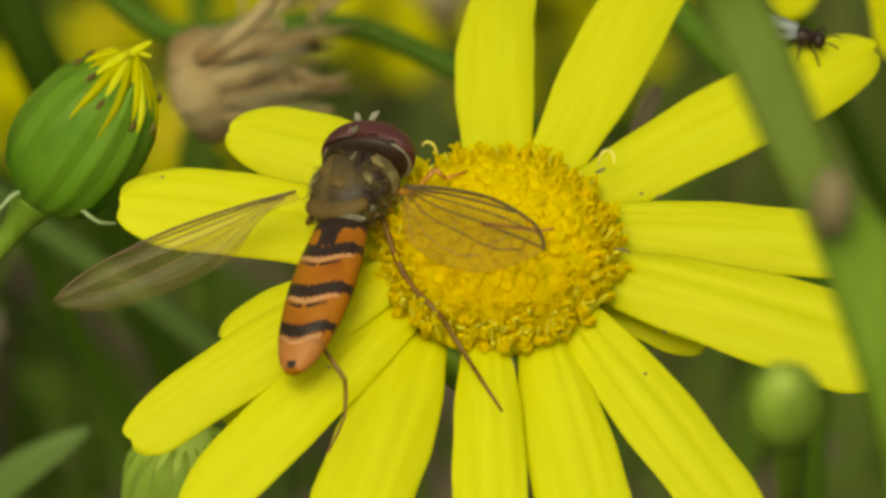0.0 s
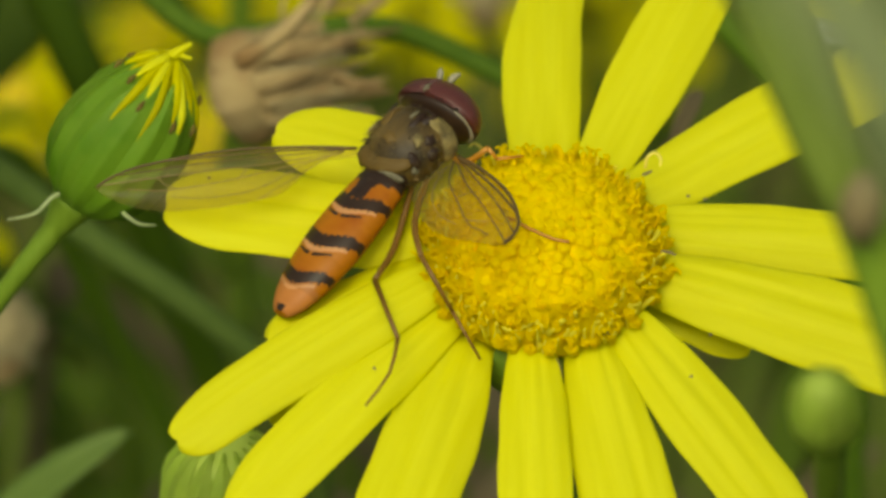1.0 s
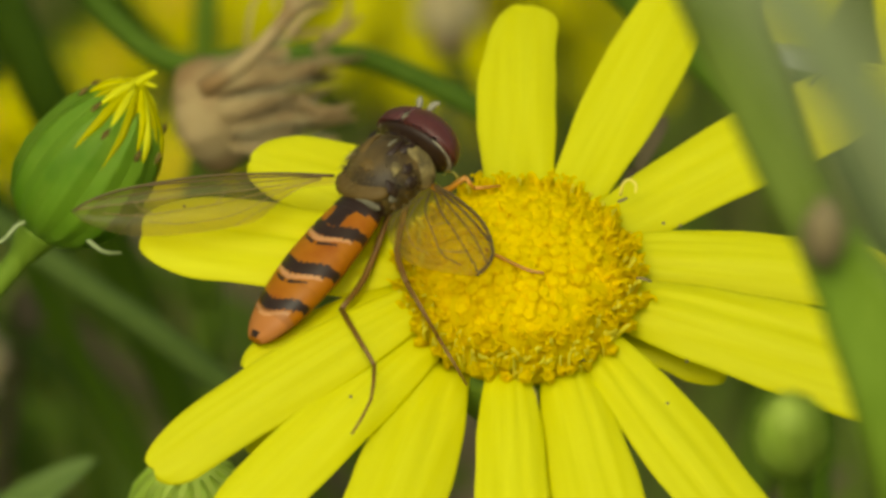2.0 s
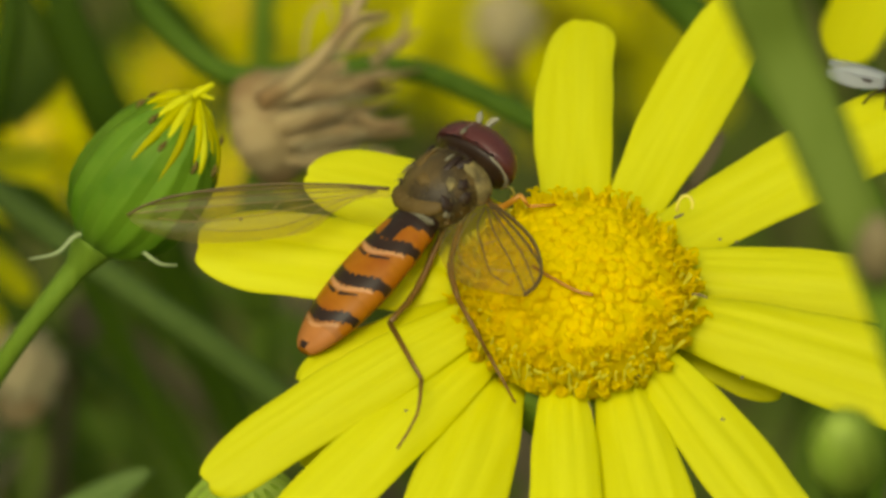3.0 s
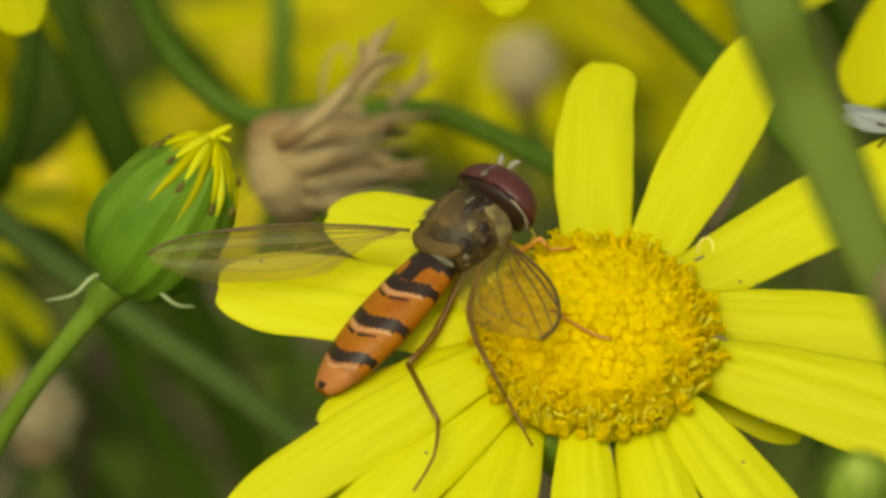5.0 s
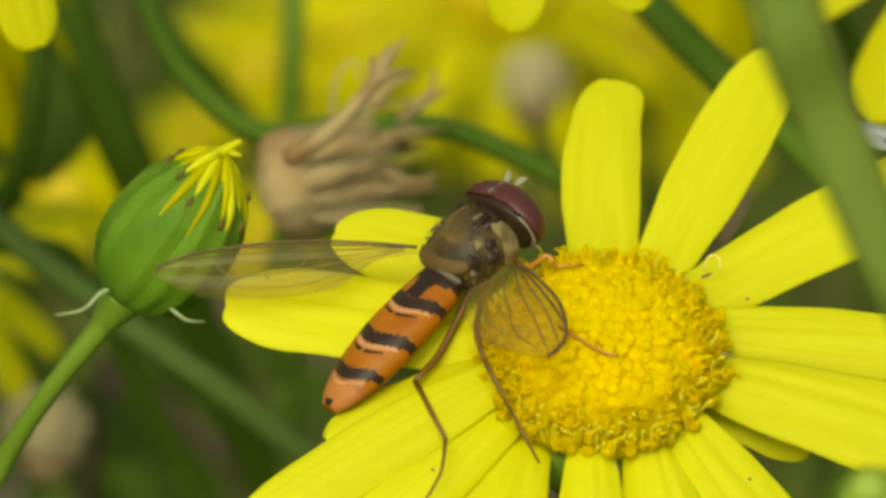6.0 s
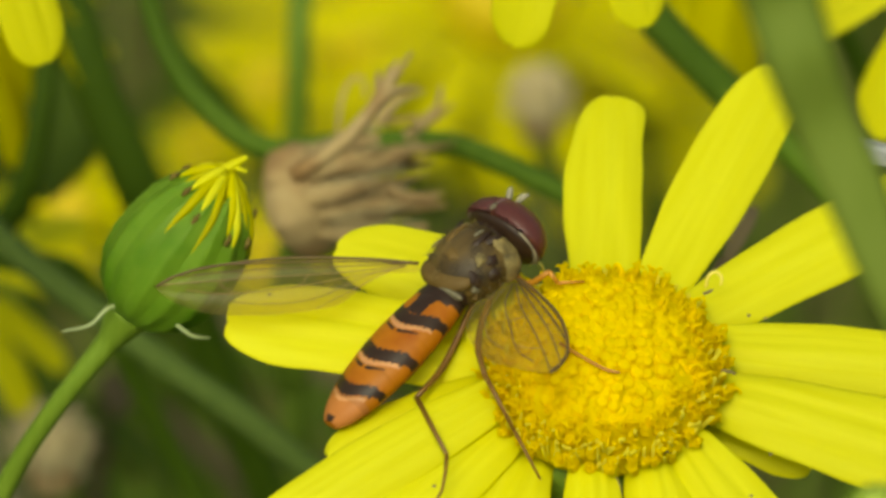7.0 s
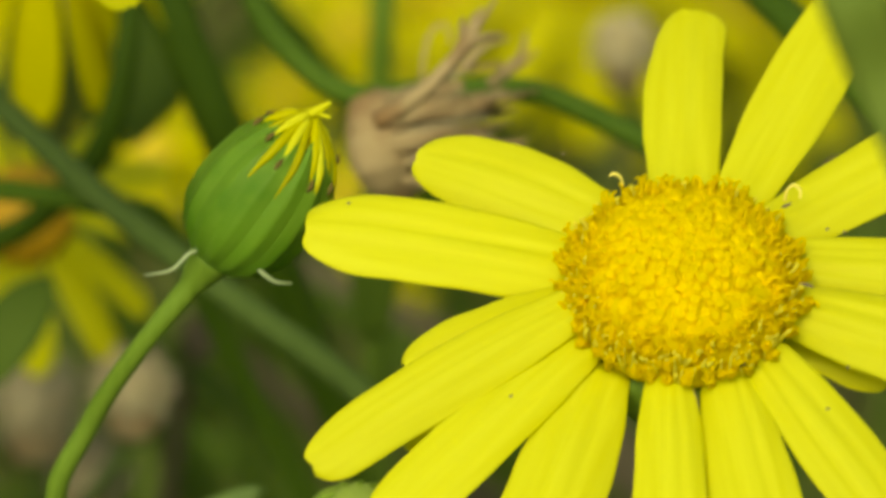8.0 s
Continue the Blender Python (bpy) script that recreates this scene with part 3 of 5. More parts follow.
# ---- buds ----
def bud(foot, tip, girth, stem_pts, stem_r, label, seed, full=True, green=None):
    """A closed flower bud: ribbed green bracts, yellow ray tips, small loose bracts and its stem."""
    rng = random.Random(seed)
    green = green or GREEN
    b = thing("flower_bud", foot, label, "flower bud", "green flower buds")
    axis = (tip - foot).normalized()
    turn = aim(Vector((0, 0, 0)), axis.cross(way(0, 0, 1)).normalized(), axis).to_4x4()
    long = (tip - foot).length * 0.86
    n = 14
    prof = [(0.20, -0.03), (0.46, 0.02), (0.74, 0.11), (0.94, 0.26), (1.0, 0.42), (0.98, 0.57), (0.90, 0.72), (0.74, 0.85), (0.56, 0.94)]
    prof = [(r * girth, z * long) for r, z in prof]
    part("core", lathe([(r * 0.955, z) for r, z in prof], 30), green, b, m=turn)
    for k in range(n):
        a0 = 2 * math.pi * k / n
        bm = bmesh.new()
        rows = []
        for i, (r, z) in enumerate(prof + [(0.37 * girth, 1.0 * long)]):
            s = i / len(prof)
            half = math.pi / n * (1.2 if s < 0.66 else 1.2 - (s - 0.66) * 2.9)
            row = []
            for j in range(13):
                x = j / 6 - 1
                rr = r * (0.985 + 0.040 * (1 - x * x)) + 0.06 * MM * math.exp(-(x / 0.22) ** 2)
                a = a0 + x * half
                row.append(bm.verts.new((rr * math.cos(a), rr * math.sin(a), z)))
            rows.append(row)
        for p, q in zip(rows, rows[1:]):
            for j in range(12):
                bm.faces.new((p[j], p[j + 1], q[j + 1], q[j]))
        bmesh.ops.solidify(bm, geom=bm.faces[:], thickness=0.08 * MM)
        part("bract", bm, green, b, m=turn)
    if full:
        tip_at = Vector((0, -0.12 * girth, 1.10 * long))
        bm = bmesh.new()
        rings = []
        for i in range(9):
            s = i / 8
            c = Vector((0, 0, 0.78 * long)).lerp(tip_at, s)
            r = 0.62 * girth * (1 - s) ** 0.80 + 0.02 * girth
            rings.append([bm.verts.new(c + Vector((math.cos(a), math.sin(a), 0)) * r * (1 + 0.16 * math.cos(9 * a + 2 * s))) for a in (2 * math.pi * j / 45 for j in range(45))])
        for p, q in zip(rings, rings[1:]):
            for j in range(45):
                bm.faces.new((p[j], p[(j + 1) % 45], q[(j + 1) % 45], q[j]))
        bm.faces.new(rings[-1])
        part("petal_cone", bm, PETAL, b, "tight bundle of yellow petals", m=turn)
        outer = prof + [(0.37 * girth, 1.0 * long), (0.16 * girth, 1.06 * long), (0.05 * girth, 1.10 * long)]

        def skin(z):
            for (r0, z0), (r1, z1) in zip(outer, outer[1:]):
                if z <= z1:
                    return r0 + (r1 - r0) * (z - z0) / (z1 - z0)
            return outer[-1][0]

        for k in range(20):
            a = 2 * math.pi * (k + rng.uniform(-0.25, 0.25)) / 20
            d = Vector((math.cos(a), math.sin(a), 0))
            low, high = rng.uniform(0.88, 0.95), rng.uniform(1.04, 1.09)
            if -0.55 < math.atan2(d.y, d.x) < 1.6:
                low = rng.uniform(0.60, 0.70) if k % 2 else rng.uniform(0.78, 0.86)
            line = []
            for i in range(5):
                z = long * (low + (high - low) * i / 4)
                line.append(d * (skin(z) * 0.985 + 0.005 * MM) + Vector((0, -0.12 * girth * max(0, z / long - 0.86) / 0.24, z)))
            fat = rng.uniform(0.13, 0.20) * MM
            part("ray_tip", tube(line, [fat * 0.2, fat * 0.6, fat, fat * 1.1, fat * 0.6], 8, 3), PETAL_DIM if k % 3 else PETAL, b, "yellow rolled petal tip" if k == 0 else "", m=turn)
            if k % 2 == 0:
                z = long * (low - 0.03)
                e = d * (skin(z) * 1.03 + 0.05 * MM)
                part("bract_tip", tube([e + Vector((0, 0, z - 0.12 * MM)), e * 0.985 + Vector((0, 0, z + 0.12 * MM)), e * 0.93 + Vector((0, 0, z + 0.34 * MM))],
                                       [0.06 * MM, 0.11 * MM, 0.03 * MM], 6, 3), BROWN_TIP, b, "withered brown bract tip" if k == 0 else "", m=turn)
        for end, fat in ((Vector((0, 0.30, 0.70)), 0.17), (Vector((0, 0.62, 0.25)), 0.12)):
            part("ray_tip", tube([tip_at * 0.9, tip_at, tip_at + end * 0.6 * MM, tip_at + end * MM], [fat * MM, fat * 1.1 * MM, fat * 0.8 * MM, fat * 0.5 * MM], 8, 4), PETAL, b, m=turn)
    part("stem", tube([p - foot for p in stem_pts], [r * MM for r in stem_r], 12, 8, ribs=0.04), STEM, b)
    return b


def dry_head(foot, face, size):
    """A spent flower head: papery cup, shrivelled bracts bent towards the open side and remains of pappus."""
    rng = random.Random(21)
    h = thing("dry_flower_head", foot, "shrivelled brown spent flower head with papery bracts", "seed head")
    turn = aim(Vector((0, 0, 0)), face.cross(way(0, 0, 1)).normalized(), face).to_4x4()
    s = size * MM
    part("cup", lathe([(0.12 * s, 0), (0.62 * s, 0.06 * s), (0.92 * s, 0.26 * s), (1.0 * s, 0.55 * s), (0.92 * s, 0.85 * s), (0.78 * s, 1.05 * s), (0.4 * s, 1.0 * s)], 36,
                      wobble=lambda a, q: 1 + 0.05 * math.cos(13 * a + 1) + 0.04 * math.sin(5 * a)), DRY, h, m=turn)
    return h, turn, s, rng


def stem_thing(pts, radii, mat, label):
    st = thing("plant_stem", pts[0], label, "stem", "green stems")
    part("stalk", tube([p - pts[0] for p in pts], [r * MM for r in radii], 12, 8, ribs=0.03), mat, st)
    return st


def to_ground(p, dx=0.0, dy=0.01):
    return [p + Vector((dx * 0.5, dy * 0.6, -p.z * 0.5)), Vector((p.x + dx, p.y + dy, -0.01))]


ground()
undergrowth()
flower = main_flower()

big_bud = bud(at(-17.26, 1.61, -6.50), at(-13.20, 7.10, -4.50), 2.36 * MM,
              [at(-17.33, 1.67, -6.40), at(-18.10, 0.65, -6.80), at(-19.49, -1.05, -7.50), at(-20.93, -2.93, -9.00), at(-22.01, -4.65, -10.50), at(-23.28, -7.28, -12.00)] + to_ground(at(-23.28, -7.28, -12.00), -0.012, 0.0),
              [0.9, 0.46, 0.38, 0.38, 0.40, 0.42, 0.9, 1.2], "plump green ragwort bud with yellow tips, just opening", 3)
for k, pts in enumerate(([at(-17.62, 1.98, -5.60), at(-18.27, 1.74, -5.20), at(-18.88, 1.16, -5.20), at(-19.92, 0.92, -5.40)],
                         [at(-15.91, 1.37, -5.00), at(-15.50, 1.00, -4.80), at(-15.09, 0.76, -4.80), at(-14.53, 0.72, -5.00)])):
    o = at(-17.46, 1.53, -6.50)
    part("loose_bract", tube([p - o for p in pts], [0.08 * MM, 0.075 * MM, 0.06 * MM, 0.03 * MM], 8, 6), BLADE_PALE, big_bud, "thin pale curled bract")

small_bud = bud(at(8.22, -5.64, 28.00), at(7.70, -3.65, 31.00), 1.15 * MM, [at(8.22, -5.61, 28.00), at(8.40, -7.77, 24.00), at(9.08, -10.46, 14.00)] + to_ground(at(9.08, -10.46, 14.00)),
                [0.6, 0.45, 0.5, 0.8, 1.1], "small round pale green bud beside the petals", 8, False, BUD_PALE)
low_bud = bud(at(-11.97, -10.49, -8.00), at(-11.83, -6.32, -5.00), 2.3 * MM, [at(-11.97, -10.38, -8.00), at(-11.53, -12.77, -10.00), at(-11.43, -16.16, -14.00)] + to_ground(at(-11.43, -16.16, -14.00)),
              [0.7, 0.5, 0.5, 0.8, 1.1], "green bud under the drooping petals", 9, False, BUD_PALE)

# dry head
head, hturn, hs, hrng = dry_head(at(-12.83, 5.97, -30.00), way(0.90, 0.20, 0.35), 2.3)
for k in range(40):
    a = 2 * math.pi * k / 20 + hrng.uniform(-0.15, 0.15)
    d = Vector((math.cos(a), math.sin(a), 0))
    p = d * hrng.uniform(0.78, 0.97) * hs + Vector((0, 0, hrng.uniform(0.25, 0.6) * hs))
    q = d * hrng.uniform(0.25, 1.0) * hs + Vector((0, 0, (0.9 + hrng.uniform(0.7, 2.1)) * hs))
    curl, fold = hrng.uniform(-0.3, 0.35), hrng.uniform(0.2, 0.5)
    husk = strap((q - p).length, hrng.uniform(0.45, 0.95) * MM, 0.07 * MM, lambda s: (0.8 + 0.2 * math.sin(3 * s)) * (1 - 0.9 * s ** 2.0),
                 lambda x, s: (-fold * abs(x) * 0.7 + curl * s * s * 1.6 + 0.14 * math.sin(6 * s + k)) * MM, 8, 14)
    part("bract", husk, DRY, head, m=hturn @ aim(p, q, d))
fibres = bmesh.new()
for k in range(70):
    a, r = hrng.uniform(0, 6.28), hrng.uniform(0.1, 0.75)
    d = Vector((math.cos(a), math.sin(a), 0))
    p = d * r * hs + Vector((0, 0, 0.9 * hs))
    q = d * r * hrng.uniform(0.9, 1.5) * hs + Vector((0, 0, hrng.uniform(1.5, 2.7) * hs))
    tube([p, p.lerp(q, 0.5) + d * hrng.uniform(-0.2, 0.2) * MM, q], [0.09 * MM, 0.07 * MM, 0.03 * MM], 4, 3, fibres)
part("pappus_tuft", fibres, PAPPUS, head, "pale silky fibres", m=hturn)
o = at(-12.83, 5.97, -30.00)
for k in range(7):
    fan = hrng.uniform(-1, 1)
    pts = [at(-11.49, 7.20, -22.00) + way(1, 0.6, 0) * fan * 0.5 * MM, at(-9.83, 8.38, -21.00) + way(1, 1, 0) * fan * 0.45 * MM, at(-8.42, 10.00, -21.00) + way(1, 0.6, 0) * fan * 0.4 * MM,
           at(-7.13, 11.66, -22.00) + way(1, -0.6, 0) * (fan * 0.9 + hrng.uniform(-0.3, 0.3)) * MM - way(0.6, 0.8, 0) * hrng.uniform(0, 1.6) * MM]
    part("bract", tube([p - o for p in pts], [0.40 * MM, 0.32 * MM, 0.22 * MM, 0.06 * MM], 7, 6), DRY, head, "long bleached bract" if k == 0 else "")
part("bract", tube([p - o for p in (at(-10.32, 8.43, -28.00), at(-10.07, 10.46, -29.00), at(-9.45, 11.02, -29.00), at(-9.18, 10.24, -29.00))], [0.07 * MM, 0.08 * MM, 0.07 * MM, 0.05 * MM], 7, 6), DRY, head, "thin curled bract")
for pts in ([at(-7.66, 8.68, -29.00), at(-6.59, 9.35, -29.00), at(-5.74, 10.02, -29.00)], [at(-7.21, 9.01, -29.00), at(-6.41, 9.79, -29.00), at(-6.24, 10.76, -30.00)],
            [at(-8.09, 8.10, -28.00), at(-6.76, 8.21, -28.00), at(-5.61, 8.46, -29.00)], [at(-8.30, 6.59, -27.00), at(-7.19, 6.28, -27.00), at(-6.08, 6.46, -27.00)], [at(-8.65, 9.32, -28.00), at(-7.87, 10.10, -28.00), at(-6.88, 10.51, -29.00)]):
    part("bract", tube([p - o for p in pts], [0.24 * MM, 0.15 * MM, 0.05 * MM], 7, 6), DRY, head)
part("stem", tube([p - o for p in [at(-11.99, 6.27, -32.00), at(-12.38, 7.44, -34.00), at(-12.82, 8.23, -37.00)]], [0.5 * MM, 0.5 * MM, 0.5 * MM], 9, 8), STEM_DARK, head)

# stems behind
stem_thing([at(-18.35, 15.88, -33.00), at(-17.56, 12.71, -33.00), at(-15.98, 10.22, -33.00), at(-13.26, 8.30, -33.00), at(-9.64, 8.53, -33.00), at(-6.01, 8.53, -33.00), at(-3.30, 7.51, -33.00), at(-0.81, 6.15, -33.00), at(1.40, 2.78, -42.00)] + to_ground(at(1.40, 2.78, -42.00)),
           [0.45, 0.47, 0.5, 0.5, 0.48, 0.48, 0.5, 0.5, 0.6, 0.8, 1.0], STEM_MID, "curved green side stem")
stem_thing([at(-37.26, 14.32, -42.00), at(-31.42, 10.35, -42.00), at(-27.92, 7.66, -42.00), at(-23.35, 3.79, -40.00), at(-18.38, 0.21, -38.00), at(-12.85, -3.71, -38.00), at(-9.20, -7.58, -40.00)] + to_ground(at(-9.20, -7.58, -40.00)),
           [0.5, 0.55, 0.58, 0.6, 0.6, 0.62, 0.65, 0.8, 1.0], OLIVE, "slanting grey-green stem behind the bud")
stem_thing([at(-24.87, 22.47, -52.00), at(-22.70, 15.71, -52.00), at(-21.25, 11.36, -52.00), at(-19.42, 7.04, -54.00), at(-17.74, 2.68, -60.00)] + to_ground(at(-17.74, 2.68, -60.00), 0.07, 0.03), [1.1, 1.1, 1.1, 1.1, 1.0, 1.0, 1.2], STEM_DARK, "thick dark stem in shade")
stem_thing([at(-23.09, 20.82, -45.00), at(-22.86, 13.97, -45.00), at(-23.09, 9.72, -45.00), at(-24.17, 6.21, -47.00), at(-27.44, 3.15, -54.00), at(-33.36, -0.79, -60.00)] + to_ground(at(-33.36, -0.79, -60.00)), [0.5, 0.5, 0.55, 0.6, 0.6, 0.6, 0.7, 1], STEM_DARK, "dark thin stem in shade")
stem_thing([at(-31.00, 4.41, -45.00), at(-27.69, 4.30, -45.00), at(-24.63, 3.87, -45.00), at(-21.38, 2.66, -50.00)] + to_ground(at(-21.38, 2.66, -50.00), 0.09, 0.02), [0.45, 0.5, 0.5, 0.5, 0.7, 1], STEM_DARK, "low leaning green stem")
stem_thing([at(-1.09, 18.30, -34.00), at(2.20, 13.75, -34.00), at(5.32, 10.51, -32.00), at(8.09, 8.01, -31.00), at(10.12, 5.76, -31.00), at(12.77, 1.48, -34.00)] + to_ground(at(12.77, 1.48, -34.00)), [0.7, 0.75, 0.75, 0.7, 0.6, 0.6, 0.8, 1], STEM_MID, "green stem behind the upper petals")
stem_thing([at(-12.66, 17.21, -60.00), at(-12.78, 12.00, -60.00), at(-13.02, 5.85, -64.00)] + to_ground(at(-13.02, 5.85, -64.00)), [0.55, 0.55, 0.6, 0.8, 1], STEM, "upright green stem among yellow flowers")

# yellow flowers behind
UPWARD = way(0, 0.7, 0.7)
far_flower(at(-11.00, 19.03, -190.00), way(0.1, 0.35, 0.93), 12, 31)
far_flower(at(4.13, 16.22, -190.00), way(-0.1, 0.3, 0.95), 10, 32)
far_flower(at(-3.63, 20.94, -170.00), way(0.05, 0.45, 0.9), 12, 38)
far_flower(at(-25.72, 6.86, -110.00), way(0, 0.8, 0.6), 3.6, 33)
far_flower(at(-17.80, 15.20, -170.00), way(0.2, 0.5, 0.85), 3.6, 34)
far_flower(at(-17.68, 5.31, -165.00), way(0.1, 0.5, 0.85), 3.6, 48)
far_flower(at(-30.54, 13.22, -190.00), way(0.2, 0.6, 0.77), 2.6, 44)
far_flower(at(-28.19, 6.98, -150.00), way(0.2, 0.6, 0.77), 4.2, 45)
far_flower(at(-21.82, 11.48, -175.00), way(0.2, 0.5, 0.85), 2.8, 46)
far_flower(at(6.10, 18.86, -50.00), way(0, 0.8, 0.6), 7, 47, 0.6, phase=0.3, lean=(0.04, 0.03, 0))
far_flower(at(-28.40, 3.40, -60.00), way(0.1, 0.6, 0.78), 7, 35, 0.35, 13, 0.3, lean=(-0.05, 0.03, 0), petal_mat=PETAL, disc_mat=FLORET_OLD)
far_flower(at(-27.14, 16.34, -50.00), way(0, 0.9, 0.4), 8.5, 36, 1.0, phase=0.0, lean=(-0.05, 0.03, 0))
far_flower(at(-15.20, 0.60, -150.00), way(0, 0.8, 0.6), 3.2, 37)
# flowers above, whose petals hang into view
far_flower(at(-0.92, 21.10, -12.00), way(0.0, 0.72, 0.69), 9.4, 41, 0.5, 9, 0.5, 0.02, 1.15, lean=(0.10, 0.06, 0), petal_mat=PETAL, label="yellow ragwort flower with hanging petals")
far_flower(at(-24.20, 19.60, -14.00), way(0.1, 0.65, 0.75), 9.4, 42, 0.4, 7, 0.50, 0.0, 1.25, lean=(-0.07, 0.03, 0), petal_mat=PETAL, label="yellow ragwort flower with hanging petals")
far_flower(at(15.20, 16.80, -28.00), way(0.05, 0.5, 0.85), 9.6, 43, 0.3, 9, -0.8, 0.03, 1.3, lean=(0.12, 0.02, 0), petal_mat=PETAL)

# pale spent heads
def pale_head(place, size, seed):
    rng = random.Random(seed)
    h = thing("spent_head", place, "pale fluffy spent flower head", "seed head", "pale seed heads")
    bm = bmesh.new()
    for _ in range(160):
        d = Vector((rng.gauss(0, 1), rng.gauss(0, 1), rng.gauss(0.4, 1))).normalized()
        tube([d * size * 0.25 * MM, d * size * rng.uniform(0.85, 1.1) * MM], [0.06 * MM, 0.10 * MM], 4, 1, bm)
    ellipsoid((0, 0, 0), (0.7 * size, 0.7 * size, 0.75 * size), 16, 10, bm)
    part("pappus_tuft", bm, PAPPUS, h)
    part("cup", lathe([(0.2 * size * MM, -1.4 * size * MM), (0.55 * size * MM, -1.1 * size * MM), (0.6 * size * MM, -0.2 * size * MM)], 16), DRY, h)
    part("stem", tube([Vector((0, 0, -1.35 * size * MM)), Vector((rng.uniform(-0.008, 0.008), 0.004, -0.02)), Vector((rng.uniform(-0.06, 0.06), 0.03, -place.z - 0.01))], [0.4 * MM, 0.4 * MM, 0.6 * MM], 8, 6), OLIVE, h)
    return h


pale_head(at(-1.99, 11.73, -80.00), 1.7, 51)
pale_head(at(-23.62, -4.18, -62.00), 2.0, 52)
pale_head(at(-29.20, -5.20, -80.00), 2.5, 53)
pale_head(at(-27.30, -8.60, -85.00), 2.2, 55)


# ---- leaves ----
def hash_turn(p):
    """A steady share between 0 and 1 that differs from place to place."""
    return (p.x * 7919.0 + p.y * 3571.0) % 1.0


def leaf(foot, tip, width, label, mat=LEAF):
    o = thing("ragwort_leaf", foot, label, "leaf", "narrow leaves")
    length = (tip - foot).length
    bm = strap(length, width * MM, 0.25 * MM, lambda s: max(0.05, math.sin(math.pi * min(1, 0.12 + 0.88 * s)) ** 0.6),
               lambda x, s: (0.5 * abs(x) + 3 * math.sin(s * 2)) * 0.4 * MM, 8, 16)
    part("blade", bm, mat, o, m=aim(Vector((0, 0, 0)), tip - foot, way(0.2, 0.6, 0.8)))
    part("leaf_stalk", tube([Vector((0, 0, 0))] + [p - foot for p in to_ground(foot, (hash_turn(foot) - 0.5) * 0.12, 0.03)], [0.4 * MM, 0.5 * MM, 0.8 * MM], 8, 6), mat, o)
    return o


def back_growth():
    """Dim leaves and stems between the flowers farther down."""
    rng = random.Random(79)
    for k in range(46):
        x, y, w = rng.uniform(-0.024, 0.016), rng.uniform(-0.024, 0.0), rng.uniform(-0.13, -0.06)
        foot = FLOWER + BASIS @ Vector((x, y, w))
        a = rng.uniform(0.3, 2.8)
        tip = foot + BASIS @ Vector((math.cos(a), math.sin(a), rng.uniform(-0.3, 0.5))) * rng.uniform(0.006, 0.018)
        dead = rng.random() < 0.4
        if (BASIS.transposed() @ (tip - FLOWER)).y > 0.007:
            continue
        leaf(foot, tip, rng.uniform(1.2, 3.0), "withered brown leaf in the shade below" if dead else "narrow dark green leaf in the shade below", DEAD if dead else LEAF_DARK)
    for k in range(3):
        x, y, w = rng.uniform(-0.028, -0.014), rng.uniform(0.008, 0.024), rng.uniform(-0.15, -0.07)
        top = FLOWER + BASIS @ Vector((x, y, w))
        mid = top + Vector((rng.uniform(-0.04, 0.04), 0.004, -0.05))
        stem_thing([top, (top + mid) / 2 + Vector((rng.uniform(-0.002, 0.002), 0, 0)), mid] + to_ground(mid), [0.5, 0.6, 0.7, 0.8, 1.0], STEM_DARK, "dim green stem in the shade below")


back_growth()
# Added to fill a dark stretch between the stems; its darkness is colour.
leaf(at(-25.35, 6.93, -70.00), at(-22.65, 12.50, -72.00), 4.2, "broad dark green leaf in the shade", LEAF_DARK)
leaf(at(4.70, 3.70, -18.00), at(5.45, 4.90, -20.00), 0.7, "withered grey-brown leaf tip behind the petals", DEAD)
# Added to cover the lower petals of the flower behind with dark green.
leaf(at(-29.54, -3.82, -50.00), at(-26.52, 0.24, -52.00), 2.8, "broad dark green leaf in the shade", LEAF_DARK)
leaf(at(-22.60, -3.16, -85.00), at(-20.72, -1.82, -85.00), 2.4, "withered brown leaf in the shade below", DEAD)
leaf(at(-22.73, -11.98, -34.00), at(-15.83, -7.93, -32.00), 1.8, "narrow green leaf with a pale upper face")


# ---- grass in front ----
def grass_leaf(name, pts, widths, mat, parent, origin, label=""):
    """A bent, keeled leaf."""
    line = smooth_line([p - origin for p in pts], 10)
    bm = bmesh.new()
    rows = []
    for i, c in enumerate(line):
        f = i / (len(line) - 1) * (len(widths) - 1)
        k = min(int(f), len(widths) - 2)
        hw = (widths[k] + (widths[k + 1] - widths[k]) * (f - k)) * MM / 2
        d = (line[min(i + 1, len(line) - 1)] - line[max(i - 1, 0)]).normalized()
        s = d.cross(way(0, 0, 1)).normalized()
        n = s.cross(d)
        rows.append([bm.verts.new(c + s * hw * x + n * hw * z) for x, z in ((-1, 0), (-0.5, -0.12), (0, -0.2), (0.5, -0.12), (1, 0), (0.5, -0.18), (0, -0.28), (-0.5, -0.18))])
    for p, q in zip(rows, rows[1:]):
        for j in range(8):
            bm.faces.new((p[j], p[(j + 1) % 8], q[(j + 1) % 8], q[j]))
    bm.faces.new(rows[0][::-1])
    bm.faces.new(rows[-1])
    return part(name, bm, mat, parent, label)


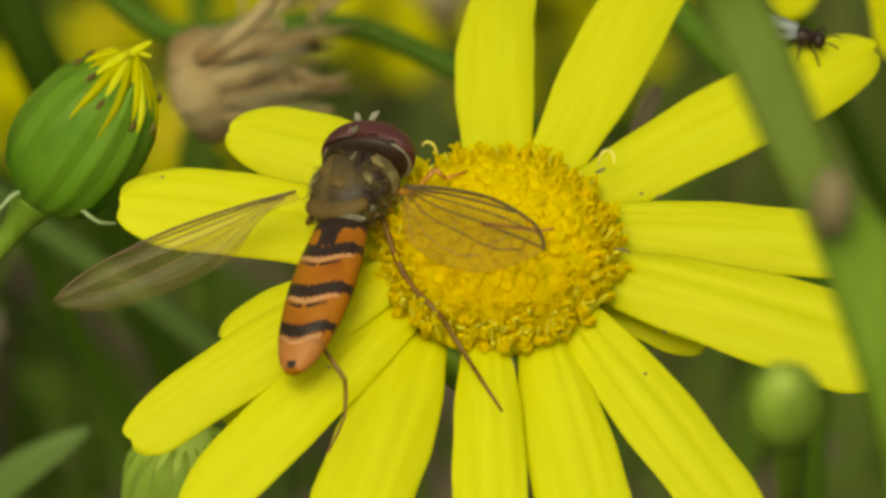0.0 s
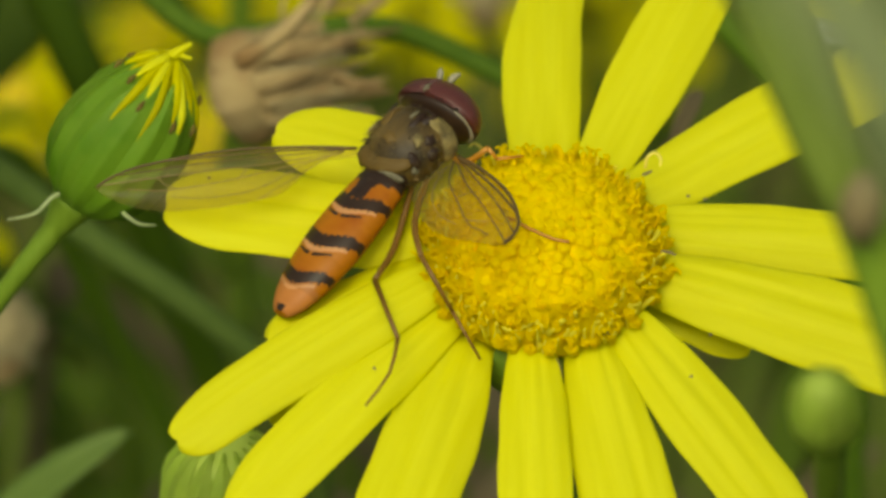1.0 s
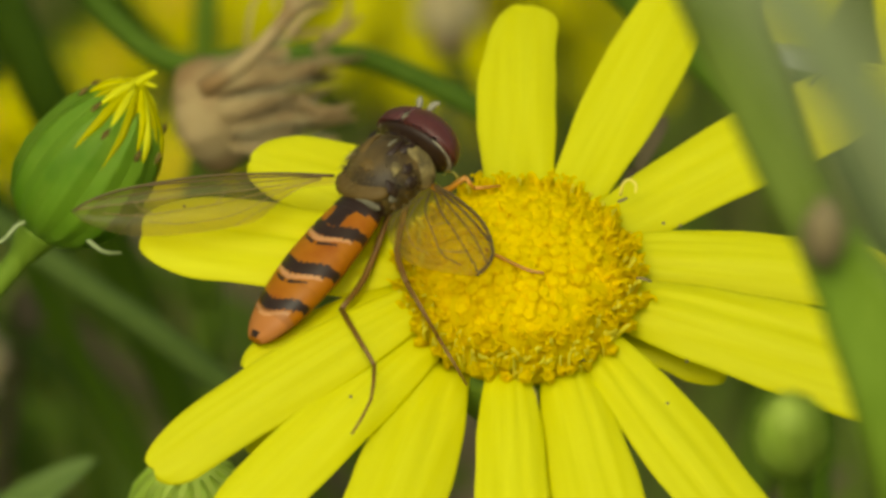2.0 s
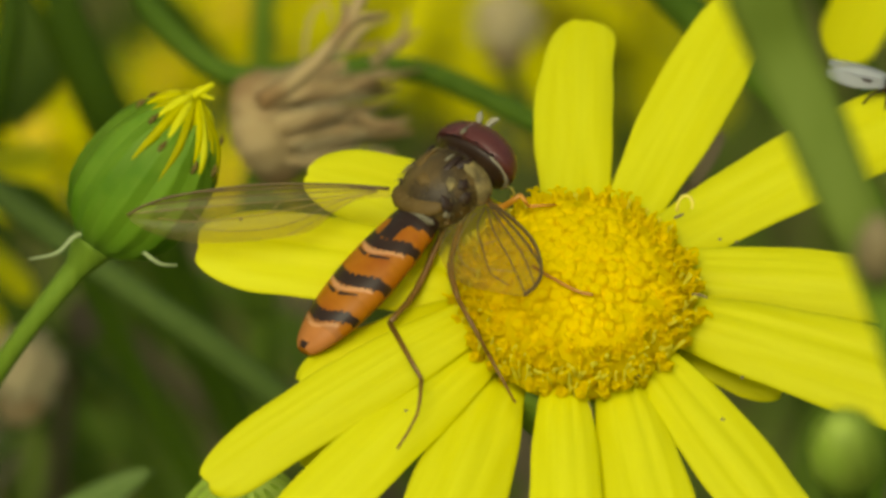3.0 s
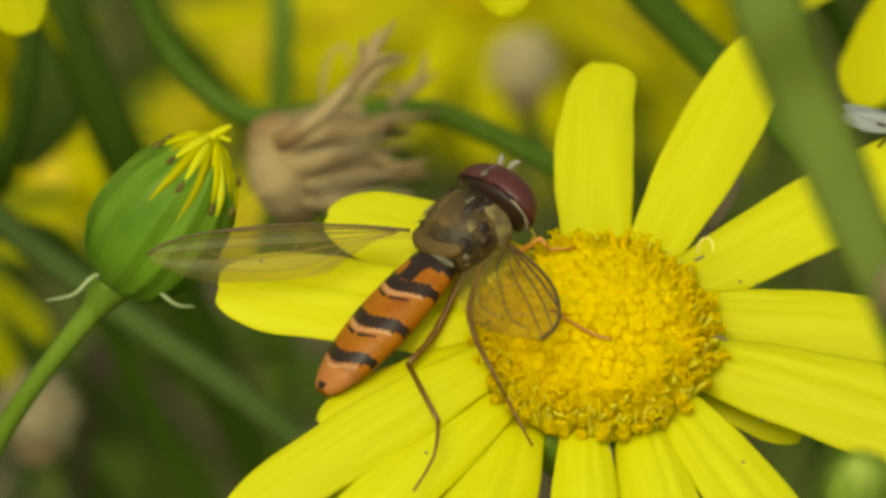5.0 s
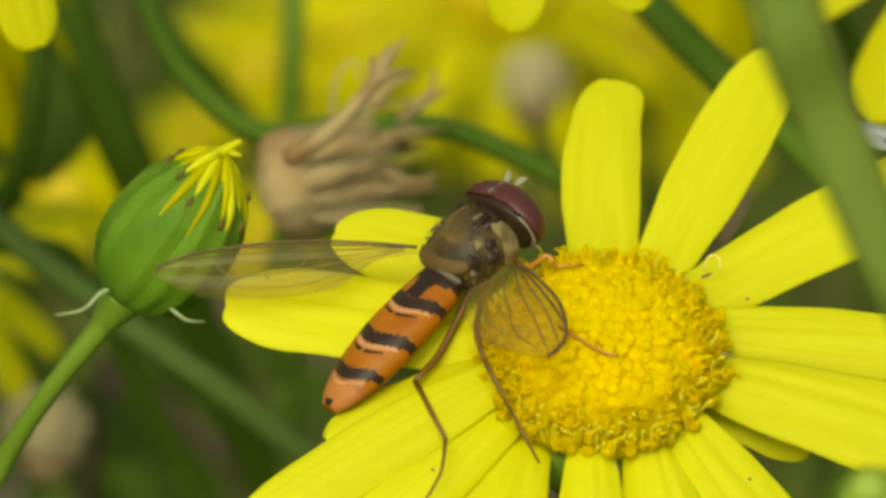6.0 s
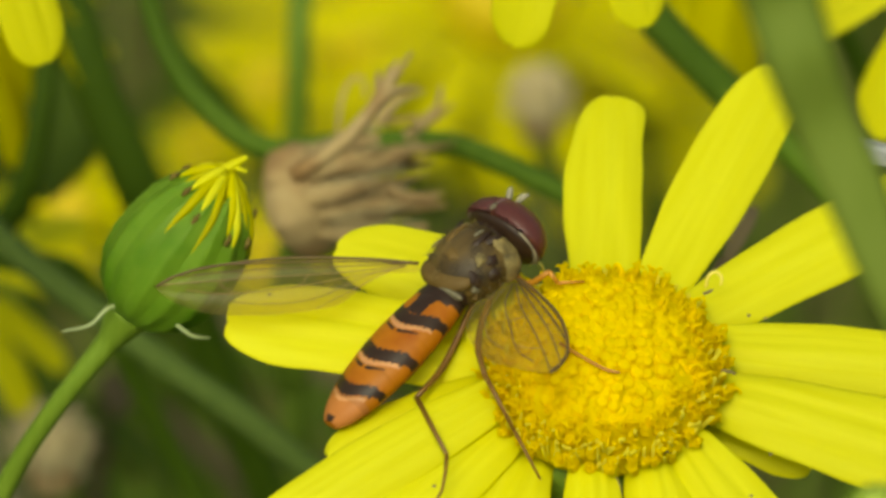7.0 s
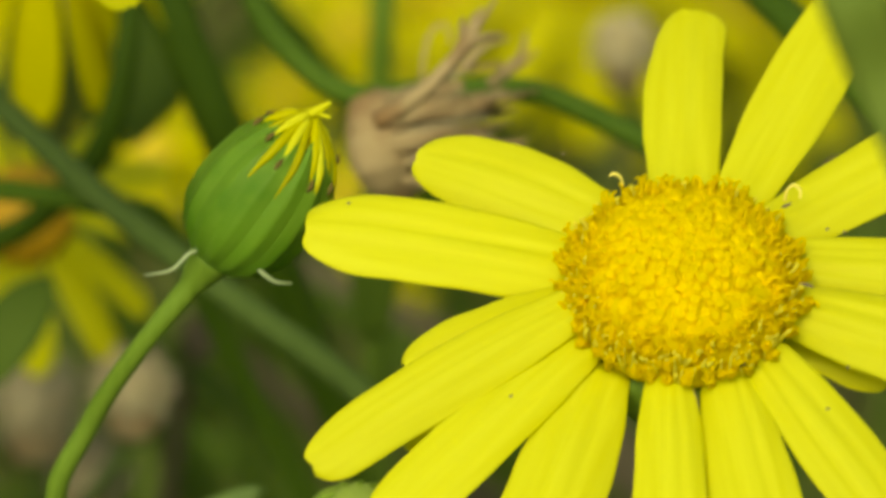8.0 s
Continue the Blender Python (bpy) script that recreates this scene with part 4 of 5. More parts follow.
def grass_plant():
    joint = at(8.11, 1.44, 42.00)
    foot = at(11.54, -7.18, 38.00)
    g = thing("grass_plant", joint, "tall pale green grass stalk close in front, out of focus", "grass")
    grass_leaf("leaf", [at(3.27, 12.52, 44.00), at(3.97, 10.92, 43.00), at(4.54, 9.26, 43.00), at(5.37, 7.28, 42.00), at(6.27, 5.34, 42.00), at(7.20, 3.11, 42.00), at(8.11, 1.31, 42.00)],
               [2.2, 2.2, 2.15, 2.0, 1.95, 1.8, 1.5], BLADE, g, joint, "long pale green leaf blade")
    grass_leaf("sheath", [joint, at(9.48, -0.87, 41.00), at(10.72, -3.74, 40.00), foot] + [foot + Vector((0.004, -0.004, -foot.z * 0.5)), Vector((foot.x + 0.008, foot.y - 0.008, -0.01))],
               [1.7, 2.7, 3.2, 3.2, 3.0, 2.4], STEM, g, joint, "darker green sheath round the stalk")
    part("node", lathe([(0.3 * MM, -1.1 * MM), (0.62 * MM, -0.4 * MM), (0.66 * MM, 0.4 * MM), (0.3 * MM, 1.2 * MM)], 14), BROWN, g, "brownish stalk knot", m=Matrix.Translation(way(0, 0, 1) * 0.8 * MM))
    return g


blade = grass_plant()


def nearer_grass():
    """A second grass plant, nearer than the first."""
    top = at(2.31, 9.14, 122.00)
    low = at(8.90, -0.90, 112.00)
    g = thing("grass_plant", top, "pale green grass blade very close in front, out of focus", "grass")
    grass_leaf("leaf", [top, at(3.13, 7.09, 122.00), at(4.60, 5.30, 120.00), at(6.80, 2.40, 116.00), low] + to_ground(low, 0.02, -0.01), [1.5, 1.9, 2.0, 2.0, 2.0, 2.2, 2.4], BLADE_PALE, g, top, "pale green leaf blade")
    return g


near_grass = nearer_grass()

# ---- hoverfly ----
FRONT, LEFT, BACK = way(0.62, 0.68, -0.36), way(-0.787, 0.546, -0.324), way(-0.023, 0.484, 0.874)
REST = Matrix((-LEFT, FRONT, BACK)).transposed().to_4x4() @ Matrix.Rotation(radians(-25), 4, "Y")
REST.translation = at(-4.64, 3.54, -0.70)
INTO = REST.inverted()


def own(u, v, w):
    """A point of the flower bed, in the resting fly's own space."""
    return INTO @ at(u, v, w)


def abdomen_colour(s, x):
    """0 orange, 1 black, 2 pale; s runs from waist to tail, x across the back."""
    ax = abs(x)
    wave = 0.022 * math.cos(3.0 * x) - 0.03 * ax * ax
    if s < 0.05 or (s < 0.075 and ax < 0.8):
        return 1
    if s < 0.22 and ax < 0.3 + 0.3 * max(0, 0.14 - s) / 0.14:
        return 1
    for c, half, line in ((0.245, 0.043, 0.342), (0.53, 0.043, 0.627), (0.785, 0.038, None)):
        q = s - c - wave
        if abs(q + 0.006 * math.sin(34 * x) + 0.004 * math.sin(71 * x)) < half * (1.0 if ax < 0.9 else 0.7):
            return 1
        if line and half < q < half + 0.042 - 0.02 * ax and ax < 0.92 + 0.03 * math.sin(40 * x):
            return 2
        if line and abs(s - line - wave) < 0.013 - 0.010 * ax and 0.06 < ax < 0.68:
            return 1
    if 0.835 < s - wave < 0.86 and ax < 0.85:
        return 2
    # 3: the tail's painted sheen
    if s > 0.82:
        return 1 if s > 0.965 and ax < 0.4 else 3
    return 0


def hoverfly():
    rng = random.Random(5)
    fly = thing("hoverfly", REST, "slender hoverfly with an orange and black banded abdomen", "hoverfly")
    # abdomen: five plates
    cuts = (0.0, 0.07, 0.33, 0.62, 0.86, 1.0)
    length, bend = 6.15, -0.9

    def ring(s):
        w = 0.98 + 0.22 * math.sin(min(1, s / 0.7) * math.pi * 0.75) - 0.16 * max(0, s - 0.35)
        if s > 0.6:
            w *= math.sqrt(max(0.03, 1 - ((s - 0.6) / 0.42) ** 2.0))
        return w, 0.62 * w

    for a, b in zip(cuts, cuts[1:]):
        bm = bmesh.new()
        rows, n = [], 96
        steps = max(8, int((b - a) * 240))
        for i in range(steps + 1):
            s = a + (b - a) * i / steps
            w, h = ring(s)
            swell = 1.0 + 0.02 * math.sin(math.pi * (s - a) / (b - a))
            c = Vector((bend * s * s * 0.4, -1.78 - length * s, -0.12 - 0.5 * s * s))
            rows.append((s, [bm.verts.new((c + Vector((math.sin(t) * w * swell, 0, math.cos(t) * h * swell))) * MM) for t in (2 * math.pi * j / n for j in range(n))]))
        for (s0, p), (s1, q) in zip(rows, rows[1:]):
            for j in range(n):
                fc = bm.faces.new((p[j], q[j], q[(j + 1) % n], p[(j + 1) % n]))
                t = 2 * math.pi * (j + 0.5) / n
                fc.material_index = abdomen_colour((s0 + s1) / 2, math.sin(t)) if math.cos(t) > -0.2 else 0
        bm.faces.new(rows[0][1])
        bm.faces.new(rows[-1][1][::-1])
        part("abdomen_plate", bm, [ORANGE, BLACK, PALE, TAIL_SHEEN], fly)
    # thorax
    part("thorax", ellipsoid((-0.06, -0.1, 0), (1.48, 1.6, 1.22), 48, 30), BRONZE, fly, "dark bronze shiny thorax with dusty marks")
    part("scutellum", ellipsoid((-0.16, -1.08, 0.40), (1.24, 0.70, 0.40), 32, 18), SCUT, fly, "dull orange-brown shield")
    # Thin pale body that stands in for the grey glint at the waist.
    part("waist_plate", ellipsoid((0.25, -1.70, 0.26), (0.85, 0.15, 0.24)), RIM, fly, "painted grey glint behind the shield")
    part("waist", ellipsoid((0, -1.55, -0.1), (0.95, 0.42, 0.62)), BLACK, fly)

    def patch(name, mat, x, y, z, wide, long, turn=0.0, label=""):
        """A thin marking that hugs the thorax."""
        n = Vector((x / 1.48, y / 1.6, z / 1.22)).normalized()
        c = Vector((1.47 * n.x - 0.06, 1.59 * n.y - 0.1, 1.21 * n.z)) * MM
        m = aim(Vector((0, 0, 0)), Vector((turn, 1, 0)), n)
        m.translation = c
        bm = ellipsoid((0, 0, 0), (wide, long, 0.07), 18, 8)
        for v in bm.verts:
            edge = math.atan2(v.co.y, v.co.x)
            k = 1 + 0.16 * math.sin(5 * edge + x * 9) + 0.09 * math.sin(11 * edge + y * 7)
            v.co.x, v.co.y = v.co.x * k, v.co.y * k
            v.co.z -= (v.co.x ** 2 + v.co.y ** 2) / (3.0 * MM)
        part(name, bm, mat, fly, label, m=m)

    patch("thorax_mark", BLACK, 0.15, 1.25, 0.8, 0.75, 0.34, label="dark mark on the thorax")
    patch("thorax_mark", BLACK, 0.55, 0.30, 1.0, 0.13, 0.62, 0.15)
    patch("thorax_mark", SCUT, -0.55, 0.15, 1.0, 0.30, 0.70, -0.1)
    patch("thorax_mark", RIM, 0.30, 0.55, 1.0, 0.07, 0.34, 0.2)
    patch("thorax_mark", SCUT, 0.10, -0.45, 1.0, 0.34, 0.26, 0.3)
    for s in (1, -1):
        part("thorax_side", ellipsoid((s * 0.98, 0.55, -0.25), (0.5, 0.62, 0.72)), DUST, fly, "dusty yellow side plate")
        part("wing_hinge", ellipsoid((s * 1.16, -0.20, 0.12), (0.34, 0.40, 0.34)), BLACK, fly)
        part("shoulder", ellipsoid((0, 0, 0), (0.40, 0.66, 0.18), 18, 12), DUST, fly, "dusted shoulder stripe",
             m=Matrix.LocRotScale(Vector((s * 1.00, 0.84, 0.36)) * MM, Vector((s * 0.75, 0.5, 0.45)).to_track_quat("Z", "Y"), None))
        patch("thorax_mark", DUST, s * 0.95, -0.10, 0.80, 0.20, 0.36, s * -0.5)
        patch("thorax_mark", BLACK, s * 0.78, 0.55, 0.85, 0.17, 0.50, s * 0.3)
        patch("thorax_mark", BLACK, s * 1.20, -0.75, 0.45, 0.34, 0.26)
        patch("thorax_mark", BLACK, s * 1.25, 0.10, 0.55, 0.22, 0.26)
        patch("thorax_mark", RIM, s * 1.22, -0.95, 0.10, 0.20, 0.22)
    bm = bmesh.new()
    for _ in range(620):
        t, z = rng.uniform(0, 6.28), rng.uniform(-0.5, 0.9)
        d = Vector((math.cos(t) * math.sqrt(1 - z * z), math.sin(t) * math.sqrt(1 - z * z), z))
        p = Vector((d.x * 1.48 - 0.06, d.y * 1.58 - 0.1, d.z * 1.2)) * MM
        tube([p, p + (d + Vector((rng.uniform(-.3, .3), -0.35, rng.uniform(-.3, .3)))) * rng.uniform(0.12, 0.26) * MM], [0.014 * MM, 0.004 * MM], 3, 1, bm)
    part("fur", bm, DUST, fly, "short golden hairs")
    # head
    part("head", ellipsoid((0.12, 1.42, -0.05), (1.60, 0.42, 1.20), 32, 18), BLACK, fly, "dark back of the head")
    for s in (1, -1):
        part("orbit", ellipsoid((0.12 + s * 1.02, 1.42, -0.12), (0.60, 0.13, 0.90), 32, 16), ORBIT, fly, "pale dusted rim behind the eye")
    for s in (1, -1):
        bm = ellipsoid((0.14, 1.62, 0.0), (1.76, 1.10, 1.36), 48, 30)
        bmesh.ops.delete(bm, geom=[v for v in bm.verts if (v.co.x - 0.14 * MM) * s < 0.04 * MM or v.co.y < 1.38 * MM], context="VERTS")
        bmesh.ops.holes_fill(bm, edges=bm.edges[:], sides=0)
        part("eye", bm, EYE_RED, fly, "large dark maroon compound eye")
        part("antenna", tube([Vector((s * 0.15, 2.35, 0.55)) * MM, Vector((s * 0.32, 2.78, 0.75)) * MM, Vector((s * 0.46, 3.0, 0.72)) * MM], [0.07 * MM, 0.13 * MM, 0.05 * MM], 8, 4), ORBIT, fly, "short pale dusty antenna")
        part("halter", tube([Vector((s * 0.9, -0.9, -0.1)) * MM, Vector((s * 1.25, -1.25, 0)) * MM, Vector((s * 1.35, -1.4, 0)) * MM], [0.05 * MM, 0.06 * MM, 0.13 * MM], 7, 3), SCUT, fly)
    part("ocelli", ellipsoid((0.14, 1.68, 1.29), (0.12, 0.2, 0.07), 10, 8), RIM, fly)
    part("face", ellipsoid((0, 2.1, -0.2), (0.42, 0.35, 0.7)), SCUT, fly, "yellow face")
    part("proboscis", tube([Vector((0, 2.2, -0.7)) * MM, Vector((0.1, 2.45, -1.2)) * MM, Vector((0.1, 2.3, -1.6)) * MM], [0.14 * MM, 0.12 * MM, 0.16 * MM], 8, 4), LEG, fly)
    # legs: hip, knee, ankle and foot
    legs = [("hind_leg", LEG, [Vector((0.5, -1.0, -0.8)) * MM, own(*(-5.68, -0.12, 0.20)), own(*(-6.63, -1.24, 1.40)), own(*(-5.54, -3.20, 3.60)), own(*(-5.69, -4.41, 4.40)), own(*(-6.39, -5.59, 5.00))]),
            ("middle_leg", LEG, [Vector((0.6, 0.0, -0.9)) * MM, own(*(-4.48, 0.79, 1.30)), own(*(-4.24, -0.39, 3.00)), own(*(-3.19, -2.36, 3.20)), own(*(-2.26, -4.06, 3.40))]),
            ("front_leg", LEG_ORANGE, [Vector((0.5, 0.9, -0.9)) * MM, own(*(-2.78, 2.78, -0.20)), own(*(-1.98, 3.22, 0.60)), own(*(-1.68, 2.82, 0.50)), own(*(-0.72, 2.88, 0.20))]),
            ("front_leg", LEG_ORANGE, [Vector((-0.5, 0.9, -0.9)) * MM, Vector((-1.0, 1.9, -0.9)) * MM, Vector((-0.7, 2.5, -1.9)) * MM, Vector((-0.6, 3.0, -2.2)) * MM]),
            ("middle_leg", LEG, [Vector((-0.6, 0.0, -0.9)) * MM, Vector((-1.9, -0.3, -0.9)) * MM, Vector((-2.5, -0.6, -2.1)) * MM, Vector((-2.9, -0.4, -2.4)) * MM]),
            ("hind_leg", LEG, [Vector((-0.5, -1.0, -0.8)) * MM, Vector((-1.3, -2.0, -1.0)) * MM, Vector((-1.4, -3.2, -2.2)) * MM, Vector((-1.5, -4.0, -2.6)) * MM])]
    made = {}
    for name, mat, pts in legs:
        hip = pts[0]
        local = [p - hip for p in pts]
        ob = part(name, tube(local[:3], [0.11 * MM, 0.13 * MM, 0.10 * MM], 8, 3), mat, fly, m=Matrix.Translation(hip))
        lower = [part("tibia", tube(local[2:4], [0.10 * MM, 0.075 * MM], 8, 1), mat, ob)]
        if len(local) > 4:
            lower.append(part("tarsus", tube(local[3:], [0.075 * MM] + [0.055 * MM] * (len(local) - 5) + [0.045 * MM], 7, 2), mat, ob))
        made.setdefault(name, (ob, lower, local[2], local[-1]))
    part("tarsus", tube([own(*(-1.60, 0.69, 2.40)), own(*(-1.02, 0.34, 2.90)), own(*(-0.03, -0.19, 3.30)), own(*(0.50, -0.31, 3.40))], [0.08 * MM, 0.075 * MM, 0.065 * MM, 0.06 * MM], 6, 4), LEG_ORANGE, fly, "thin orange foot reaching over the disc")
    # wings
    wings = []
    into = INTO.to_3x3()
    for name, root, tip, face, chord, s in (("left_wing", own(*(-6.58, 3.38, 0.20)), own(*(-15.93, 2.62, 0.60)), way(-0.05, 0.35, 0.93), 2.05, -1),
                                            ("right_wing", own(*(-3.24, 2.90, 1.10)), own(*(-1.89, -0.36, 6.20)), way(0, 0.78, 0.62), 3.3, 1)):
        wings.append(wing(name, fly, aim(root, tip, into @ face), (tip - root).length / MM, chord, s))
    return fly, made, wings


def wing(name, fly, m, length, chord, s):
    """A clear wing; s is the side of its stiff front edge."""
    bm = bmesh.new()
    n, k = 40, 8

    def edges(q):
        """Where the front and rear edges lie: a slim root that widens fast, and a rounded tip."""
        close = math.sqrt(max(0.0, 1 - max(0, (q - 0.74) / 0.26) ** 2.2))
        g = max(0.0, min(1, (q - 0.10) / 0.24))
        swell = g * g * (3 - 2 * g) if s < 0 else min(1, 0.25 + q * 3.2)
        return (0.07 + 0.24 * math.sin(math.pi * q * 0.9)) * close, -(0.10 + 0.62 * math.sin(math.pi * min(1, q * 0.92)) ** 0.6 * swell) * close

    tops, lows = [], []
    for i in range(n + 1):
        q = i / n
        f, r = edges(q)
        row = []
        for j in range(k + 1):
            x = (r + (f - r) * j / k) * chord
            row.append(Vector((s * x * -1, q * length, 0.10 * math.sin(j * 1.9 + 1.2) * min(1, q * 3) * 0.5 + 0.12 * math.sin(q * 3))) * MM)
        tops.append([bm.verts.new(p + Vector((0, 0, 0.006 * MM))) for p in row])
        lows.append([bm.verts.new(p - Vector((0, 0, 0.006 * MM))) for p in row])
    for i in range(n):
        for j in range(k):
            bm.faces.new((tops[i][j], tops[i][j + 1], tops[i + 1][j + 1], tops[i + 1][j]))
            bm.faces.new((lows[i][j], lows[i + 1][j], lows[i + 1][j + 1], lows[i][j + 1]))
    w = part(name, bm, WING, fly, "clear brownish veined wing", m=m)

    def on(q, x):
        f, r = edges(q)
        return Vector((-s * (r + (f - r) * x) * chord, q * length, 0.12 * math.sin(q * 3) + 0.05)) * MM

    for path, rad in (([(0, 0.9), (0.2, 0.99), (0.5, 1), (0.8, 1), (0.93, 0.98), (0.99, 0.6)], 0.07),
                      ([(0, 0.8), (0.25, 0.9), (0.5, 0.92), (0.72, 0.99)], 0.048),
                      ([(0.05, 0.75), (0.3, 0.8), (0.6, 0.83), (0.9, 0.94)], 0.032),
                      ([(0.05, 0.65), (0.3, 0.66), (0.6, 0.68), (0.85, 0.7), (0.97, 0.7)], 0.03),
                      ([(0.05, 0.55), (0.25, 0.48), (0.5, 0.46), (0.75, 0.42), (0.88, 0.5)], 0.025),
                      ([(0.05, 0.5), (0.2, 0.3), (0.4, 0.22), (0.6, 0.2), (0.72, 0.28)], 0.022),
                      ([(0.42, 0.66), (0.44, 0.55), (0.46, 0.46)], 0.022), ([(0.7, 0.43), (0.74, 0.55), (0.76, 0.69)], 0.022),
                      ([(0.1, 0.3), (0.25, 0.12), (0.4, 0.02)], 0.02)):
        part("vein", tube([on(*p) for p in path], rad * (0.7 if s < 0 or rad < 0.024 else 1.0) * MM, 5, 5), VEIN if rad > (0.024 if s > 0 else 0.031) else VEIN_PALE, w)
    return w


fly, fly_legs, fly_wings = hoverfly()


# ---- small black fly on the upper petal ----
def small_fly(place):
    f = thing("small_fly", place, "tiny black fly with pale folded wings on a petal", "fly")
    part("thorax", ellipsoid((0, 0, 0), (0.34, 0.5, 0.36), 14, 10), BLACK, f)
    part("head", ellipsoid((0, 0.62, 0), (0.32, 0.24, 0.3), 14, 10), BLACK, f)
    part("abdomen", ellipsoid((0, -0.85, 0.06), (0.32, 0.72, 0.3), 14, 10), BLACK, f)
    for s in (1, -1):
        wg = strap(2.2 * MM, 0.75 * MM, 0.02 * MM, lambda q: max(0.1, math.sin(math.pi * (0.15 + 0.8 * q)) ** 0.7), lambda x, q: 0.05 * MM * x, 6, 10)
        part("wing", wg, GLASSY, f, m=aim(Vector((s * 0.1, -0.2, 0.32)) * MM, Vector((s * 0.24, -2.2, 0.25)) * MM, Vector((s * 0.45, 0, 1))))
        part("antenna", tube([Vector((s * 0.1, 0.8, 0.1)) * MM, Vector((s * 0.2, 1.1, 0.2)) * MM, Vector((s * 0.25, 1.4, 0.1)) * MM], 0.03 * MM, 5, 2), BLACK, f)
        for y in (0.3, 0, -0.3):
            part("leg", tube([Vector((s * 0.2, y, -0.15)) * MM, Vector((s * 0.55, y * 2, -0.05)) * MM, Vector((s * 0.75, y * 2.8, -0.5)) * MM], [0.05 * MM, 0.045 * MM, 0.03 * MM], 5, 3), BLACK, f)
    return f


SMALL = aim(Vector((0, 0, 0)), way(0.95, -0.22, 0.1), way(0.0, 0.55, 0.83)) @ Matrix.Identity(4)
midge = small_fly(Matrix.Translation(at(11.12, 7.36, -5.40)) @ SMALL)


# ---- movement ----
def motions():
    # sway of the flower: seconds, right and up the slope in mm
    sway = [(0, -0.62, 0.08), (0.2, -0.40, 0.06), (0.5, -0.44, -0.02), (0.7, -0.58, 0.10), (1, -0.38, 0.14), (1.2, -0.20, 0.02),
            (2.3, -0.02, 0.12), (2.5, -0.06, 0.06), (3, -0.02, 0.08), (3.5, 0.00, 0.00), (3.8, -0.02, -0.06), (4, 0.06, 0.08),
            (4.2, -0.08, 0.16), (4.5, 0.04, 0.12), (4.7, 0.10, 0.10), (6, 0.00, 0.02), (6.2, -0.02, 0.16), (6.5, -0.02, 0.05),
            (6.8, -0.06, -0.04), (7, -0.16, 0.02), (7.2, -0.16, 0.04), (7.4, -0.16, -0.04), (7.433, -0.20, 0.00), (7.5, -0.40, 0.40),
            (7.6, -0.42, 1.58), (7.7, 0.06, 1.08), (7.8, -0.24, 1.26), (8, -0.31, 1.32)]

    def shift(t):
        for a, b in zip(sway, sway[1:]):
            if t <= b[0]:
                k = (t - a[0]) / (b[0] - a[0])
                return BASIS @ Vector((a[1] + (b[1] - a[1]) * k, a[2] + (b[2] - a[2]) * k, 0)) * MM
        return BASIS @ Vector((sway[-1][1], sway[-1][2], 0)) * MM

    walk(flower, [(t, Matrix.Translation(FLOWER + shift(t))) for t, u, v in sway])
    # the hoverfly turns and settles, then leaves: seconds, step in mm, turn in degrees about its back
    steps = [(0, -0.45, -1.62, 1.8, 26.5), (0.2, -0.42, -1.4, 1.7, 24), (0.5, -0.25, -0.8, 0.8, 16.5), (0.7, -0.12, -0.15, 0, 7), (1, -0.1, 0, 0, 5), (1.2, -0.1, 0, 0, 5), (2.3, 0, 0, 0, 2.4), (2.5, 0, 0, 0, 1.8),
             (3, 0, 0, 0, 0.8), (3.5, 0, 0, 0, 0), (4.5, 0, 0, 0, 0), (6, 0, 0, 0, 0), (7, 0, 0, 0, 0), (7.4, 0, 0, 0, 0), (7.433, 0.2, 0.1, 0.2, 0), (7.5, 3.3, 0.0, 2, -8),
             (7.6, 26, 4, 12, -10), (7.7, 60, 14, 26, -14), (8, 150, 50, 60, -14)]
    stand = {}
    for t in sorted({row[0] for row in sway} | {row[0] for row in steps}):
        k = max(i for i in range(len(steps) - 1) if steps[i][0] <= t)
        a, b = steps[k], steps[k + 1]
        f = (t - a[0]) / (b[0] - a[0])
        u, v, w, angle = (p + (q - p) * f for p, q in zip(a[1:], b[1:]))
        stand[t] = Matrix.Translation(shift(t) + BASIS @ Vector((u, v, w)) * MM) @ REST @ Matrix.Rotation(radians(angle), 4, "Z")
    walk(fly, list(stand.items()))
    # the legs find new footholds while it turns
    for name, holds in (("hind_leg", [(0, at(-6.61, -7.08, 6.60)), (0.2, at(-6.18, -6.99, 6.20)), (0.5, at(-6.62, -5.60, 6.00)), (0.7, at(-5.85, -5.47, 5.80)), (1, at(-6.64, -5.39, 5.60))]),
                        ("middle_leg", [(0, at(-0.40, -6.01, 4.60)), (0.2, at(-0.35, -5.97, 4.60)), (0.5, at(-2.36, -4.11, 2.80)), (0.7, at(-1.53, -3.97, 2.80)), (1, at(-2.66, -3.87, 2.80))])):
        leg, lower, knee, toe = fly_legs[name]
        hip = leg.matrix_basis.translation.copy()
        shin = toe - knee
        hinge = knee.cross(shin).normalized()
        rows, bends = [], []
        for t, goal in holds:
            goal = stand[t].inverted() @ goal - hip
            far = min(goal.length, 0.995 * (knee.length + shin.length))
            turned = math.acos(max(-1, min(1, (far ** 2 - knee.length ** 2 - shin.length ** 2) / (2 * knee.length * shin.length)))) - knee.angle(shin)
            bend = Matrix.Translation(knee) @ Matrix.Rotation(turned, 4, hinge) @ Matrix.Translation(-knee)
            bends.append((t, bend))
            rows.append((t, Matrix.Translation(hip) @ (bend @ toe).rotation_difference(goal).to_matrix().to_4x4()))
        for piece in lower:
            walk(piece, bends + [(1.2, bends[-1][1]), (2.3, Matrix.Identity(4)), (8, Matrix.Identity(4))])
        rest = Matrix.Translation(hip)
